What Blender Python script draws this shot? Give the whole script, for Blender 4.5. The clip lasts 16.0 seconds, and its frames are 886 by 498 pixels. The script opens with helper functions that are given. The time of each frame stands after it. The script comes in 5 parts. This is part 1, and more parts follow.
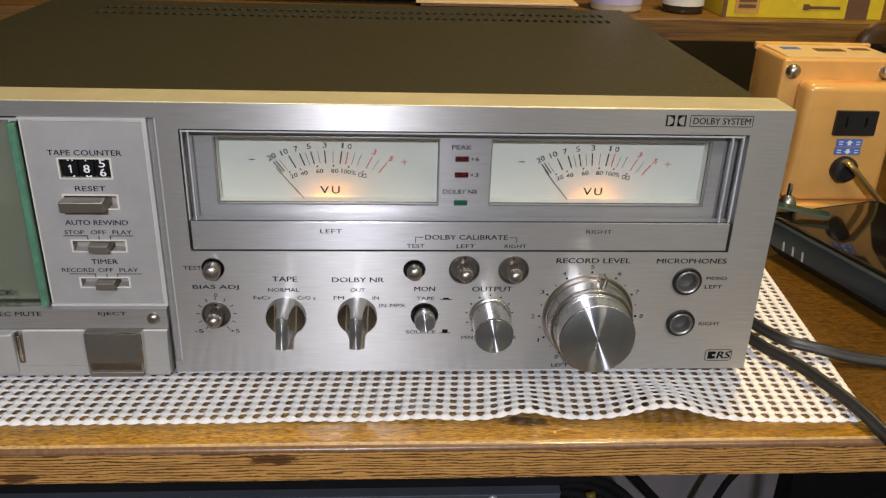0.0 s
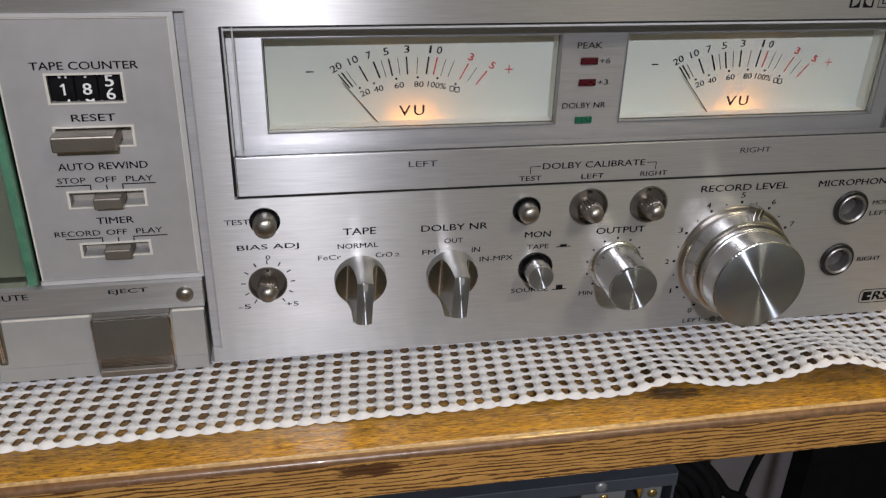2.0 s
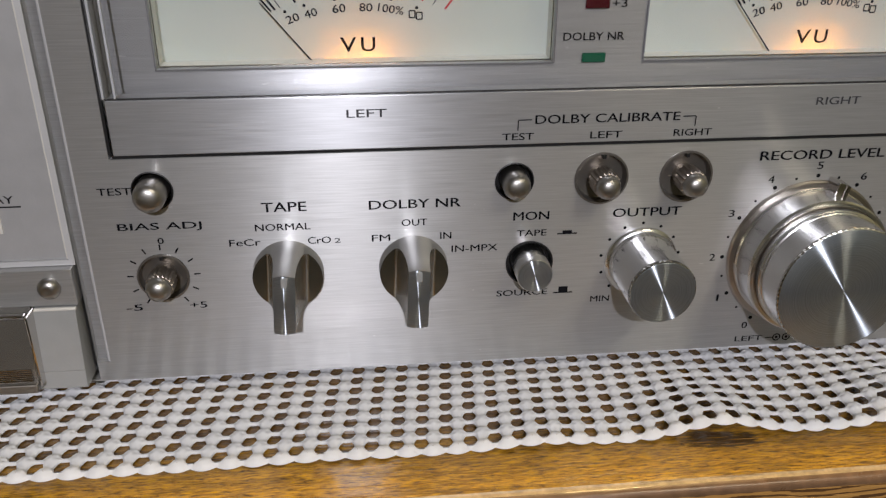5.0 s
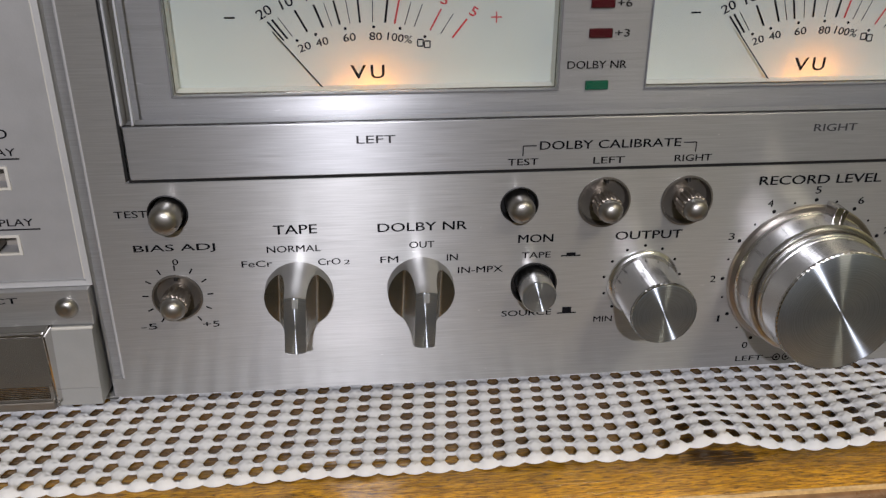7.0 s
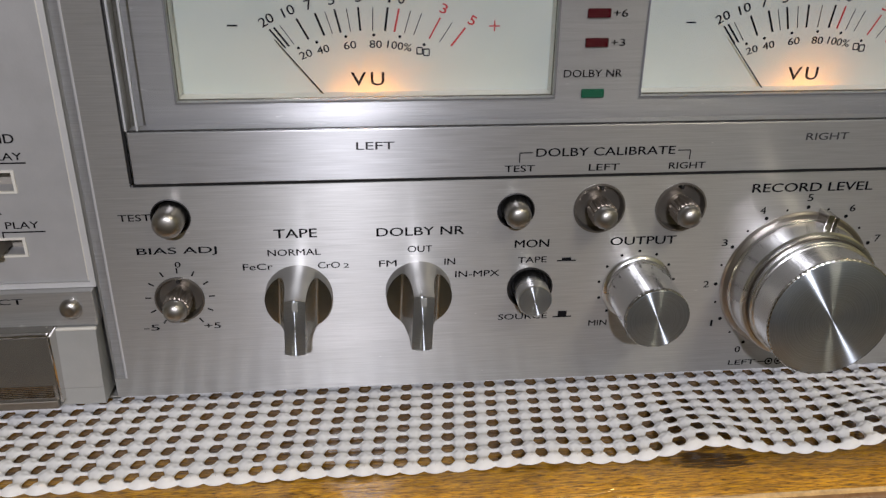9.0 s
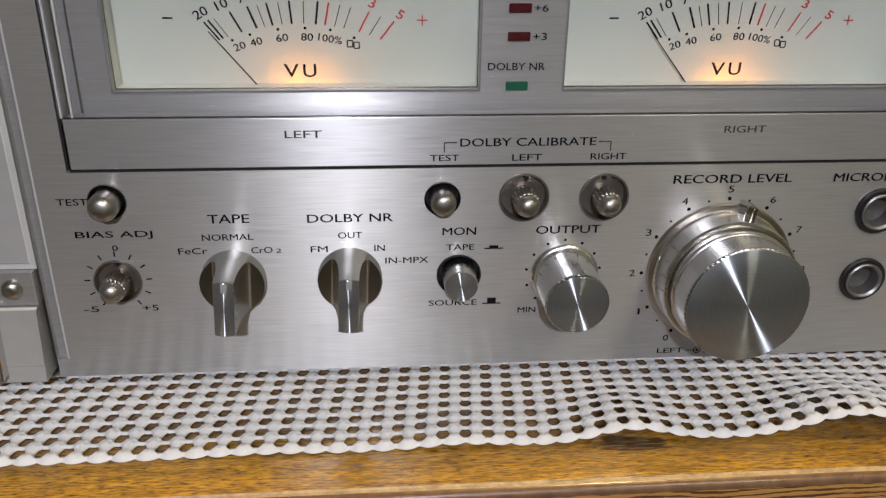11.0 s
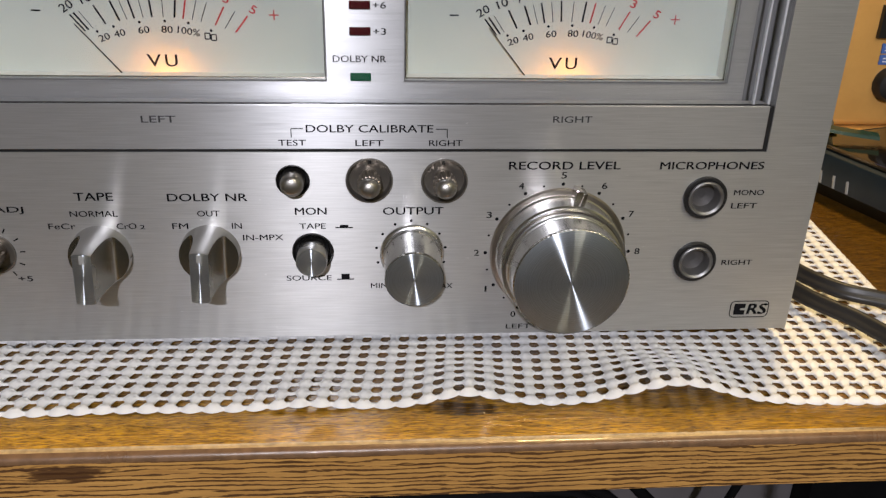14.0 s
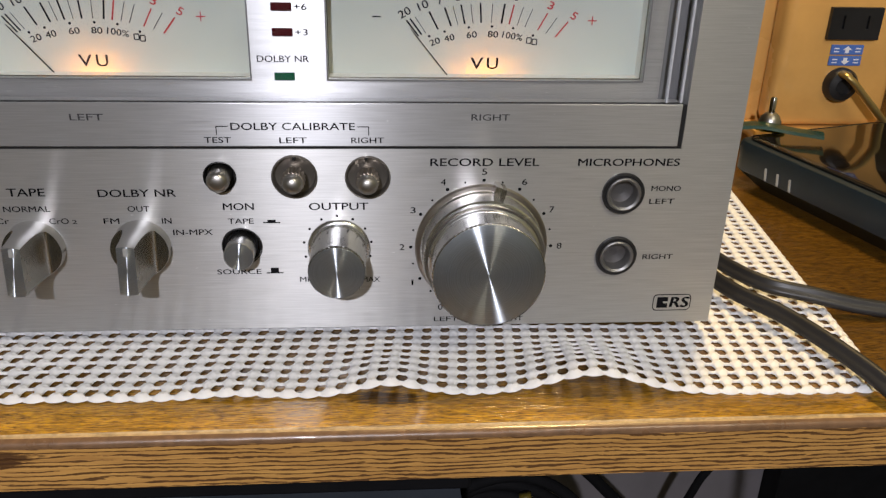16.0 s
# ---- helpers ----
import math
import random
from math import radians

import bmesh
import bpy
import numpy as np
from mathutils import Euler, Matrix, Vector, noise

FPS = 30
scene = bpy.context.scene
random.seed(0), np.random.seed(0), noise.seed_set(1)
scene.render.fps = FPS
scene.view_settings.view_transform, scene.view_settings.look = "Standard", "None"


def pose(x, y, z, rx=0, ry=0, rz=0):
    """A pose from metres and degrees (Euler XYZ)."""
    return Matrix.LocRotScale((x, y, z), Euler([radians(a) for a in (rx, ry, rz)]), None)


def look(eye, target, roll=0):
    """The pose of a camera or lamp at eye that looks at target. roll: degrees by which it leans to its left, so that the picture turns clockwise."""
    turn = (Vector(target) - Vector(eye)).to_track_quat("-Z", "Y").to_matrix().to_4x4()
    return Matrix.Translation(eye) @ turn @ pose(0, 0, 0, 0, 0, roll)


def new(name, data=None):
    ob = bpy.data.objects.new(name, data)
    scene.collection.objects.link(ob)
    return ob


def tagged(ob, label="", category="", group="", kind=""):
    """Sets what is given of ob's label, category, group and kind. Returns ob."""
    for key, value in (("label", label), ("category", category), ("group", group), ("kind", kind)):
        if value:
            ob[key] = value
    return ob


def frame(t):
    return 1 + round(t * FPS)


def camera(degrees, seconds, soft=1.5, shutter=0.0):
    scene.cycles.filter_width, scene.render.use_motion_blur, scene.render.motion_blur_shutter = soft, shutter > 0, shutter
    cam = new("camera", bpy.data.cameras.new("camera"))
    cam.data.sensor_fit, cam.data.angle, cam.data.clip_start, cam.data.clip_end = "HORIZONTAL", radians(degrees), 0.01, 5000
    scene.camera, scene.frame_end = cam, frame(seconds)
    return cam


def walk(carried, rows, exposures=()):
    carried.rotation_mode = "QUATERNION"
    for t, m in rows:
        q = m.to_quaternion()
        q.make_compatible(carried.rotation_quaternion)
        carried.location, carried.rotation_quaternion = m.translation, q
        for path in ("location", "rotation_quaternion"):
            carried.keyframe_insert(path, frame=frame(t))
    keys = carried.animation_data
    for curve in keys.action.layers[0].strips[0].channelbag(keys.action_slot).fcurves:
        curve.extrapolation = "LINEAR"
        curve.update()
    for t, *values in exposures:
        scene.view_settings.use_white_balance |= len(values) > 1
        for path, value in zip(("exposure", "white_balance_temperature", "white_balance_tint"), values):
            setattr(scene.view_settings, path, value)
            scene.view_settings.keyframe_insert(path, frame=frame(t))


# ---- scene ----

# ================= camera =================
cam = camera(56.0, 16.0, soft=1.32)
PATH = [
    (0, (-0.1833, -0.3587, 0.2340), (-0.1708, -0.1774, 0.1506), 1.80),
    (0.5, (-0.1767, -0.3475, 0.2100), (-0.1627, -0.1668, 0.1254), 1.80),
    (1, (-0.1904, -0.3233, 0.2010), (-0.1717, -0.1446, 0.1131), 1.40),
    (1.5, (-0.2242, -0.2913, 0.1900), (-0.1977, -0.1143, 0.1007), 1.32),
    (2, (-0.2545, -0.2708, 0.1852), (-0.2213, -0.0960, 0.0939), 1.63),
    (2.5, (-0.2581, -0.2620, 0.1739), (-0.2206, -0.0874, 0.0838), 1.95),
    (3, (-0.2395, -0.2407, 0.1468), (-0.2091, -0.0609, 0.0647), 0.49),
    (3.5, (-0.2263, -0.2132, 0.1416), (-0.2002, -0.0349, 0.0548), 0.37),
    (4, (-0.2163, -0.2040, 0.1384), (-0.1933, -0.0256, 0.0510), 0.29),
    (6.3, (-0.2128, -0.2119, 0.1414), (-0.1949, -0.0319, 0.0562), 0.37),
    (6.5, (-0.2136, -0.2109, 0.1413), (-0.1944, -0.0306, 0.0569), 0.38),
    (7, (-0.2143, -0.2111, 0.1450), (-0.1963, -0.0309, 0.0600), 0.31),
    (7.5, (-0.2131, -0.2133, 0.1458), (-0.1961, -0.0327, 0.0614), 0.30),
    (8, (-0.2125, -0.2138, 0.1485), (-0.1959, -0.0336, 0.0633), 0.37),
    (8.2, (-0.2139, -0.2132, 0.1482), (-0.1968, -0.0332, 0.0627), 0.44),
    (10.3, (-0.2070, -0.2201, 0.1483), (-0.1899, -0.0396, 0.0638), 0.89),
    (10.5, (-0.2025, -0.2214, 0.1483), (-0.1860, -0.0408, 0.0639), 0.86),
    (11, (-0.1911, -0.2256, 0.1469), (-0.1755, -0.0448, 0.0628), 0.86),
    (11.5, (-0.1810, -0.2321, 0.1488), (-0.1657, -0.0519, 0.0636), 1.02),
    (12, (-0.1724, -0.2401, 0.1502), (-0.1573, -0.0598, 0.0650), 1.18),
    (12.5, (-0.1628, -0.2447, 0.1504), (-0.1478, -0.0645, 0.0650), 1.33),
    (13, (-0.1576, -0.2460, 0.1499), (-0.1424, -0.0655, 0.0651), 1.45),
    (13.5, (-0.1526, -0.2466, 0.1502), (-0.1371, -0.0659, 0.0659), 1.54),
    (14, (-0.1447, -0.2492, 0.1514), (-0.1297, -0.0688, 0.0663), 1.50),
    (14.5, (-0.1398, -0.2537, 0.1521), (-0.1247, -0.0733, 0.0671), 1.44),
    (15, (-0.1355, -0.2577, 0.1519), (-0.1204, -0.0772, 0.0671), 1.46),
    (15.5, (-0.1280, -0.2592, 0.1511), (-0.1123, -0.0787, 0.0665), 1.55),
    (16, (-0.1202, -0.2595, 0.1530), (-0.1052, -0.0788, 0.0684), 1.47),
]
EXPOSURES = [(0.0, 0.20), (0.5, 0.10), (1.5, 0.0), (3.0, 0.0), (8.0, 0.0), (10.5, 0.03), (12.0, 0.09), (13.0, 0.11), (16.0, 0.15)]
walk(cam, [(t, look(eye, target, roll)) for t, eye, target, roll in PATH], EXPOSURES)

# ================= light =================
world = bpy.data.worlds.new("room_air")
scene.world = world
world.use_nodes = True
world.node_tree.nodes["Background"].inputs[0].default_value = (0.5, 0.48, 0.45, 1)
world.node_tree.nodes["Background"].inputs[1].default_value = 0.05


def lamp(name, kind, place, target, power, colour, size):
    data = bpy.data.lights.new(name, kind)
    data.energy, data.color = power, colour
    if kind == "AREA":
        data.shape, data.size = "DISK", size
    else:
        data.shadow_soft_size = size
    if kind == "SPOT":
        data.spot_size, data.spot_blend = radians(70), 0.6
    ob = new(name, data)
    ob.matrix_world = look(place, target)
    return ob


lamp("torch_lamp", "SPOT", (-0.245, -1.00, 0.60), (-0.16, 0.0, 0.03), 34.0, (0.93, 0.92, 1.0), 0.014)
# Unseen lamp, added to brighten the panel's right end with a warm sheen.
lamp("panel_fill_lamp", "AREA", (0.48, -1.00, 1.25), (0.20, -0.5, 0.0), 5.2, (1.0, 0.88, 0.66), 0.5)
lamp("ceiling_lamp", "AREA", (0.112, 0.218, 0.93), (0.05, 0.05, 0.0), 6.4, (1.0, 0.70, 0.30), 0.14)


# ================= materials =================
def material(name):
    m = bpy.data.materials.new(name)
    m.use_nodes = True
    nt = m.node_tree
    return m, nt, nt.nodes["Principled BSDF"]


def node(nt, kind, **values):
    n = nt.nodes.new(kind)
    for k, v in values.items():
        n.inputs[k].default_value = v
    return n


def coords(nt, scale=(1, 1, 1)):
    tc = nt.nodes.new("ShaderNodeTexCoord")
    mp = nt.nodes.new("ShaderNodeMapping")
    mp.inputs["Scale"].default_value = scale
    nt.links.new(tc.outputs["Object"], mp.inputs["Vector"])
    return mp.outputs["Vector"]


def noise_out(nt, vec, scale, detail=4.0, rough=0.55, distort=0.0):
    n = node(nt, "ShaderNodeTexNoise", Scale=scale, Detail=detail, Roughness=rough, Distortion=distort)
    nt.links.new(vec, n.inputs["Vector"])
    return n.outputs["Fac"]


def ramp(nt, fac, stops):
    r = nt.nodes.new("ShaderNodeValToRGB")
    els = r.color_ramp.elements
    while len(els) < len(stops):
        els.new(0.5)
    for e, (p, c) in zip(els, stops):
        e.position, e.color = p, (*c, 1)
    nt.links.new(fac, r.inputs["Fac"])
    return r.outputs["Color"]


def grey(v):
    return (v, v, v)


def bump(nt, bsdf, height, strength, distance):
    b = node(nt, "ShaderNodeBump", Strength=strength, Distance=distance)
    nt.links.new(height, b.inputs["Height"])
    nt.links.new(b.outputs["Normal"], bsdf.inputs["Normal"])


def plain(name, colour, rough=0.5, metal=0.0, vary=0.12, scale=60.0, relief=0.15, coat=0.0):
    """A surface with fine mottling of colour and gloss."""
    m, nt, b = material(name)
    v = coords(nt)
    f = noise_out(nt, v, scale, 6)
    nt.links.new(ramp(nt, f, [(0.3, tuple(c * (1 - vary) for c in colour)), (0.7, tuple(min(1, c * (1 + vary)) for c in colour))]), b.inputs["Base Color"])
    f2 = noise_out(nt, v, scale * 0.22, 5)
    nt.links.new(ramp(nt, f2, [(0.3, grey(max(0.02, rough * 0.8))), (0.75, grey(min(1, rough * 1.25)))]), b.inputs["Roughness"])
    b.inputs["Metallic"].default_value = metal
    b.inputs["Coat Weight"].default_value = coat
    if relief:
        bump(nt, b, noise_out(nt, v, scale * 12, 3), relief, 0.0002)
    return m


def brushed(name, colour, rough=0.34, aniso=0.75, along="x", metal=1.0, relief=0.22):
    """Metal with fine lines drawn along one direction, or turned round an axis."""
    m, nt, b = material(name)
    sc = {"x": (70, 4600, 4600), "z": (4600, 4600, 70), "turned": (500, 500, 500)}[along]
    v = coords(nt, sc)
    f = noise_out(nt, v, 1.0, 3, 0.6)
    wide = noise_out(nt, coords(nt, (60, 1500, 2300)), 1.0, 5)
    mix = node(nt, "ShaderNodeMath")
    mix.operation = "MULTIPLY_ADD"
    mix.inputs[1].default_value, mix.inputs[2].default_value = 0.5, 0.0
    nt.links.new(f, mix.inputs[0])
    add = node(nt, "ShaderNodeMath")
    add.operation = "MULTIPLY_ADD"
    add.inputs[1].default_value = 0.5
    nt.links.new(wide, add.inputs[0])
    nt.links.new(mix.outputs[0], add.inputs[2])
    nt.links.new(ramp(nt, add.outputs[0], [(0.3, tuple(c * 0.83 for c in colour)), (0.7, tuple(min(1, c * 1.13) for c in colour))]), b.inputs["Base Color"])
    if along == "x":
        # pale specks and short scratches
        speck = ramp(nt, noise_out(nt, coords(nt, (420, 900, 900)), 1.0, 2, 0.5), [(0.735, grey(0.0)), (0.775, grey(0.55))])
        over = nt.nodes.new("ShaderNodeMix")
        over.data_type = "RGBA"
        nt.links.new(speck, over.inputs["Factor"])
        nt.links.new(b.inputs["Base Color"].links[0].from_socket, over.inputs["A"])
        over.inputs["B"].default_value = (0.8, 0.8, 0.8, 1)
        nt.links.new(over.outputs["Result"], b.inputs["Base Color"])
    nt.links.new(ramp(nt, add.outputs[0], [(0.25, grey(rough * 0.85)), (0.75, grey(rough * 1.16))]), b.inputs["Roughness"])
    b.inputs["Metallic"].default_value = metal
    b.inputs["Anisotropic"].default_value = aniso
    b.inputs["Anisotropic Rotation"].default_value = 0.25
    if along == "turned":
        t = nt.nodes.new("ShaderNodeTangent")
        t.direction_type, t.axis = "RADIAL", "Y"
        nt.links.new(t.outputs[0], b.inputs["Tangent"])
    else:
        t = nt.nodes.new("ShaderNodeCombineXYZ")
        t.inputs[0].default_value, t.inputs[2].default_value = (1, 0) if along == "x" else (0, 1)
        nt.links.new(t.outputs[0], b.inputs["Tangent"])
        if relief:
            bump(nt, b, f, relief, 0.00004)
    return m


def turned(name, colour, rough=0.30, stretch=0.74):
    """Metal faced on a lathe: rings round the y axis spread the light into one thin line."""
    m, nt, b = material(name)
    nt.nodes.remove(b)
    g = node(nt, "ShaderNodeBsdfAnisotropic", Roughness=rough, Anisotropy=-stretch, Rotation=0.25)
    t = nt.nodes.new("ShaderNodeTangent")
    t.direction_type, t.axis = "RADIAL", "Y"
    nt.links.new(t.outputs[0], g.inputs["Tangent"])
    tc = nt.nodes.new("ShaderNodeTexCoord")
    sp = nt.nodes.new("ShaderNodeSeparateXYZ")
    nt.links.new(tc.outputs["Object"], sp.inputs[0])
    r2 = nt.nodes.new("ShaderNodeCombineXYZ")
    nt.links.new(sp.outputs["X"], r2.inputs[0])
    nt.links.new(sp.outputs["Z"], r2.inputs[1])
    ln = nt.nodes.new("ShaderNodeVectorMath")
    ln.operation = "LENGTH"
    nt.links.new(r2.outputs[0], ln.inputs[0])
    n1 = node(nt, "ShaderNodeTexNoise", Scale=5200.0, Detail=3.0)
    n1.noise_dimensions = "1D"
    nt.links.new(ln.outputs["Value"], n1.inputs["W"])
    tone = ramp(nt, n1.outputs["Fac"], [(0.3, tuple(c * 0.78 for c in colour)), (0.7, tuple(min(1, c * 1.2) for c in colour))])
    dim = ramp(nt, n1.outputs["Fac"], [(0.3, tuple(c * 0.47 for c in colour)), (0.7, tuple(c * 0.72 for c in colour))])
    nt.links.new(dim, g.inputs["Color"])
    # worn and dusty between the rings: a duller sheen under the line
    dull = node(nt, "ShaderNodeBsdfAnisotropic", Roughness=0.62)
    nt.links.new(tone, dull.inputs["Color"])
    mx = node(nt, "ShaderNodeMixShader", Fac=0.18)
    nt.links.new(g.outputs[0], mx.inputs[1])
    nt.links.new(dull.outputs[0], mx.inputs[2])
    nt.links.new(mx.outputs[0], nt.nodes["Material Output"].inputs[0])
    return m


def clear_pane(name, tint=(1, 1, 1), ior=1.45, haze=0.02):
    """A clear sheet: what lies behind shows through, with a true gloss on top."""
    m, nt, b = material(name)
    nt.nodes.remove(b)
    out = nt.nodes["Material Output"]
    tr = node(nt, "ShaderNodeBsdfTransparent", Color=(*tint, 1))
    gl = node(nt, "ShaderNodeBsdfGlossy", Roughness=haze)
    fr = node(nt, "ShaderNodeFresnel", IOR=ior)
    mx = nt.nodes.new("ShaderNodeMixShader")
    nt.links.new(fr.outputs[0], mx.inputs[0])
    nt.links.new(tr.outputs[0], mx.inputs[1])
    nt.links.new(gl.outputs[0], mx.inputs[2])
    nt.links.new(mx.outputs[0], out.inputs[0])
    return m


ALU = brushed("brushed_aluminium", (0.49, 0.49, 0.49), rough=0.36, aniso=0.96, metal=0.66)
ALU_DARK = brushed("brushed_window_plate", (0.48, 0.485, 0.50), rough=0.34, aniso=0.96, metal=0.66, relief=0.15)
ALU_TURNED = turned("turned_aluminium_face", (0.66, 0.72, 0.79), rough=0.30, stretch=0.80)
KNOB_SIDE = plain("polished_knob_side", (0.70, 0.70, 0.70), rough=0.27, metal=1.0, vary=0.03, relief=0.0)
KNOB_FLUTE = plain("polished_knob_flutes", (0.80, 0.80, 0.80), rough=0.19, metal=1.0, vary=0.02, relief=0.0)
COLLAR = plain("warm_nickel_collar", (0.44, 0.405, 0.375), rough=0.32, metal=1.0, vary=0.05, relief=0.0)
KNOB_WALL = plain("satin_knob_wall", (0.56, 0.555, 0.55), rough=0.36, metal=0.95, vary=0.04, relief=0.0)
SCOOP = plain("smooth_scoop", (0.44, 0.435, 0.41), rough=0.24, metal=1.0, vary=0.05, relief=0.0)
CHROME = plain("chrome", (0.66, 0.64, 0.62), rough=0.14, metal=1.0, vary=0.05, relief=0.0)
PEARL = plain("satin_chrome", (0.42, 0.405, 0.385), rough=0.34, metal=1.0, vary=0.06, relief=0.0)
BUSH = plain("grey_jack_bush", (0.24, 0.237, 0.235), rough=0.40, metal=0.8, vary=0.06, relief=0.0)
CUP = plain("bronzed_cup", (0.20, 0.185, 0.168), rough=0.33, metal=0.75, vary=0.08, relief=0.0)
SOCKET = plain("dull_socket", (0.11, 0.105, 0.105), rough=0.4, metal=0.5, vary=0.15, relief=0.0)
STEEL_DARK = plain("dark_bronze_chrome", (0.30, 0.28, 0.25), rough=0.22, metal=1.0, vary=0.08, relief=0.0)
LAMPLIT_EDGE = plain("lamplit_gold_edge", (0.60, 0.55, 0.36), rough=0.42, metal=0.3, vary=0.06, scale=90)
CARD = plain("cream_card", (0.74, 0.74, 0.68), rough=0.55, vary=0.03, scale=60)
FROST = plain("frosted_grey_key", (0.42, 0.425, 0.42), rough=0.34, metal=0.3, vary=0.06, scale=90)
BRONZE = plain("satin_bronze", (0.40, 0.355, 0.31), rough=0.42, metal=1.0, vary=0.06, relief=0.0)
RIM = plain("pale_bevel_rim", (0.66, 0.64, 0.59), rough=0.35, vary=0.05, relief=0.0)
KEY = plain("smoked_chrome_key", (0.33, 0.32, 0.30), rough=0.25, metal=0.82, vary=0.1, relief=0.0)
TAUPE = plain("taupe_lever", (0.20, 0.18, 0.155), rough=0.42, metal=0.5, vary=0.08)
SLOT_BED = plain("beige_slot_bed", (0.36, 0.33, 0.29), rough=0.5, metal=0.2, vary=0.12)
BEIGE_METAL = plain("champagne_lever", (0.36, 0.33, 0.29), rough=0.45, metal=1.0, vary=0.08)
BLACK = plain("black_plastic", (0.012, 0.012, 0.013), rough=0.4, vary=0.2)
INK = plain("black_ink", (0.008, 0.008, 0.010), rough=0.85, vary=0.1, relief=0.0)
INK.node_tree.nodes["Principled BSDF"].inputs["Specular IOR Level"].default_value = 0.08
SOOT = plain("matt_black_paint", (0.006, 0.006, 0.007), rough=0.85, vary=0.2)
SOOT.node_tree.nodes["Principled BSDF"].inputs["Specular IOR Level"].default_value = 0.15
INK_SOFT = plain("soft_grey_ink", (0.04, 0.04, 0.045), rough=0.7, vary=0.2, relief=0.0)
INK_RED = plain("red_ink", (0.55, 0.035, 0.03), rough=0.55, vary=0.1, relief=0.0)
WHITE_INK = plain("white_ink", (0.8, 0.8, 0.82), rough=0.5, vary=0.04, relief=0.0)
COVER = plain("brown_black_crackle_paint", (0.036, 0.033, 0.016), rough=0.42, vary=0.40, scale=2600, relief=0.5)
PLATE = plain("silver_painted_plate", (0.60, 0.60, 0.61), rough=0.42, metal=0.3, vary=0.04, scale=120)
COUNTER_PLATE = plain("satin_grey_plate", (0.46, 0.46, 0.47), rough=0.40, metal=0.35, vary=0.05, scale=120)
PLATE_DARK = plain("grey_side_band", (0.22, 0.22, 0.23), rough=0.4, metal=0.4, vary=0.06)
RED_LENS = plain("dark_red_lens", (0.055, 0.003, 0.008), rough=0.2, vary=0.1, relief=0.0)
GREEN_LENS = plain("dark_green_lens", (0.01, 0.09, 0.05), rough=0.2, vary=0.1, relief=0.0)
GLASS = clear_pane("clear_acrylic")
SMOKED = clear_pane("smoked_green_glass", (0.60, 0.63, 0.54), 1.5, 0.05)
ACRYLIC_EDGE = plain("acrylic_edge", (0.50, 0.51, 0.53), rough=0.12, metal=0.0, vary=0.05, relief=0.0)
GREEN_EDGE = plain("green_glass_edge", (0.085, 0.23, 0.15), rough=0.15, vary=0.2, scale=200, relief=0.0)
RUBBER = plain("black_cord", (0.018, 0.018, 0.02), rough=0.45, vary=0.2)
NAVY = plain("slate_blue_plastic", (0.012, 0.022, 0.032), rough=0.4, vary=0.15)
GLOSS_BLACK = plain("glossy_black_plastic", (0.008, 0.007, 0.007), rough=0.06, vary=0.2, relief=0.0)
PEACH = plain("peach_enamel", (0.66, 0.36, 0.105), rough=0.24, vary=0.06, coat=0.6)
PEACH_TOP = plain("cream_label", (0.62, 0.46, 0.24), rough=0.4, vary=0.06)
ORANGE = plain("orange_print", (0.60, 0.16, 0.05), rough=0.5, vary=0.1)
BLUE = plain("blue_label", (0.07, 0.16, 0.50), rough=0.5, vary=0.08)
YELLOW = plain("yellow_card", (0.58, 0.44, 0.02), rough=0.45, vary=0.08, scale=90)
BROWN_CARD = plain("brown_card", (0.12, 0.06, 0.03), rough=0.5, vary=0.12)
WALL = plain("dark_wall_paint", (0.03, 0.027, 0.024), rough=0.8, vary=0.15, scale=12)
ROOM = plain("room_plaster", (0.72, 0.72, 0.70), rough=0.9, vary=0.08, scale=8)
ROOM_REFLECTOR = plain("reflector_plaster", (0.50, 0.58, 0.56), rough=0.9, vary=0.08, scale=8)
FLOOR = plain("dark_floor", (0.09, 0.095, 0.10), rough=0.7, vary=0.15, scale=10)
GREY_CLOTH = plain("pale_grey_panel", (0.19, 0.175, 0.185), rough=0.8, vary=0.12, scale=20)
ZINC = plain("galvanised_steel", (0.085, 0.10, 0.122), rough=0.5, metal=0.4, vary=0.1, scale=40)
ZINC_PALE = plain("bright_zinc_plate", (0.27, 0.29, 0.31), rough=0.4, metal=0.5, vary=0.12, scale=60)
GREEN_BOARD = plain("circuit_board", (0.010, 0.018, 0.011), rough=0.5, vary=0.3)
AMBER = plain("amber_part", (0.34, 0.18, 0.02), rough=0.4, vary=0.15)
AMBER_DULL = plain("dull_yellow_sheath", (0.12, 0.09, 0.01), rough=0.5, vary=0.2)
COPPER = plain("brass_wire", (0.40, 0.30, 0.12), rough=0.35, metal=0.8, vary=0.1)
GREEN_TAPE = plain("green_plastic", (0.004, 0.034, 0.024), rough=0.3, vary=0.2)


def mat_white():
    m, nt, b = material("white_foam_vinyl")
    v = coords(nt)
    f = noise_out(nt, v, 260, 6)
    nt.links.new(ramp(nt, f, [(0.3, (0.77, 0.77, 0.775)), (0.7, (0.84, 0.84, 0.845))]), b.inputs["Base Color"])
    b.inputs["Roughness"].default_value = 0.55
    b.inputs["Subsurface Weight"].default_value = 0.12
    b.inputs["Subsurface Radius"].default_value = (0.002, 0.002, 0.002)
    bump(nt, b, noise_out(nt, v, 1800, 3), 0.15, 0.0002)
    return m


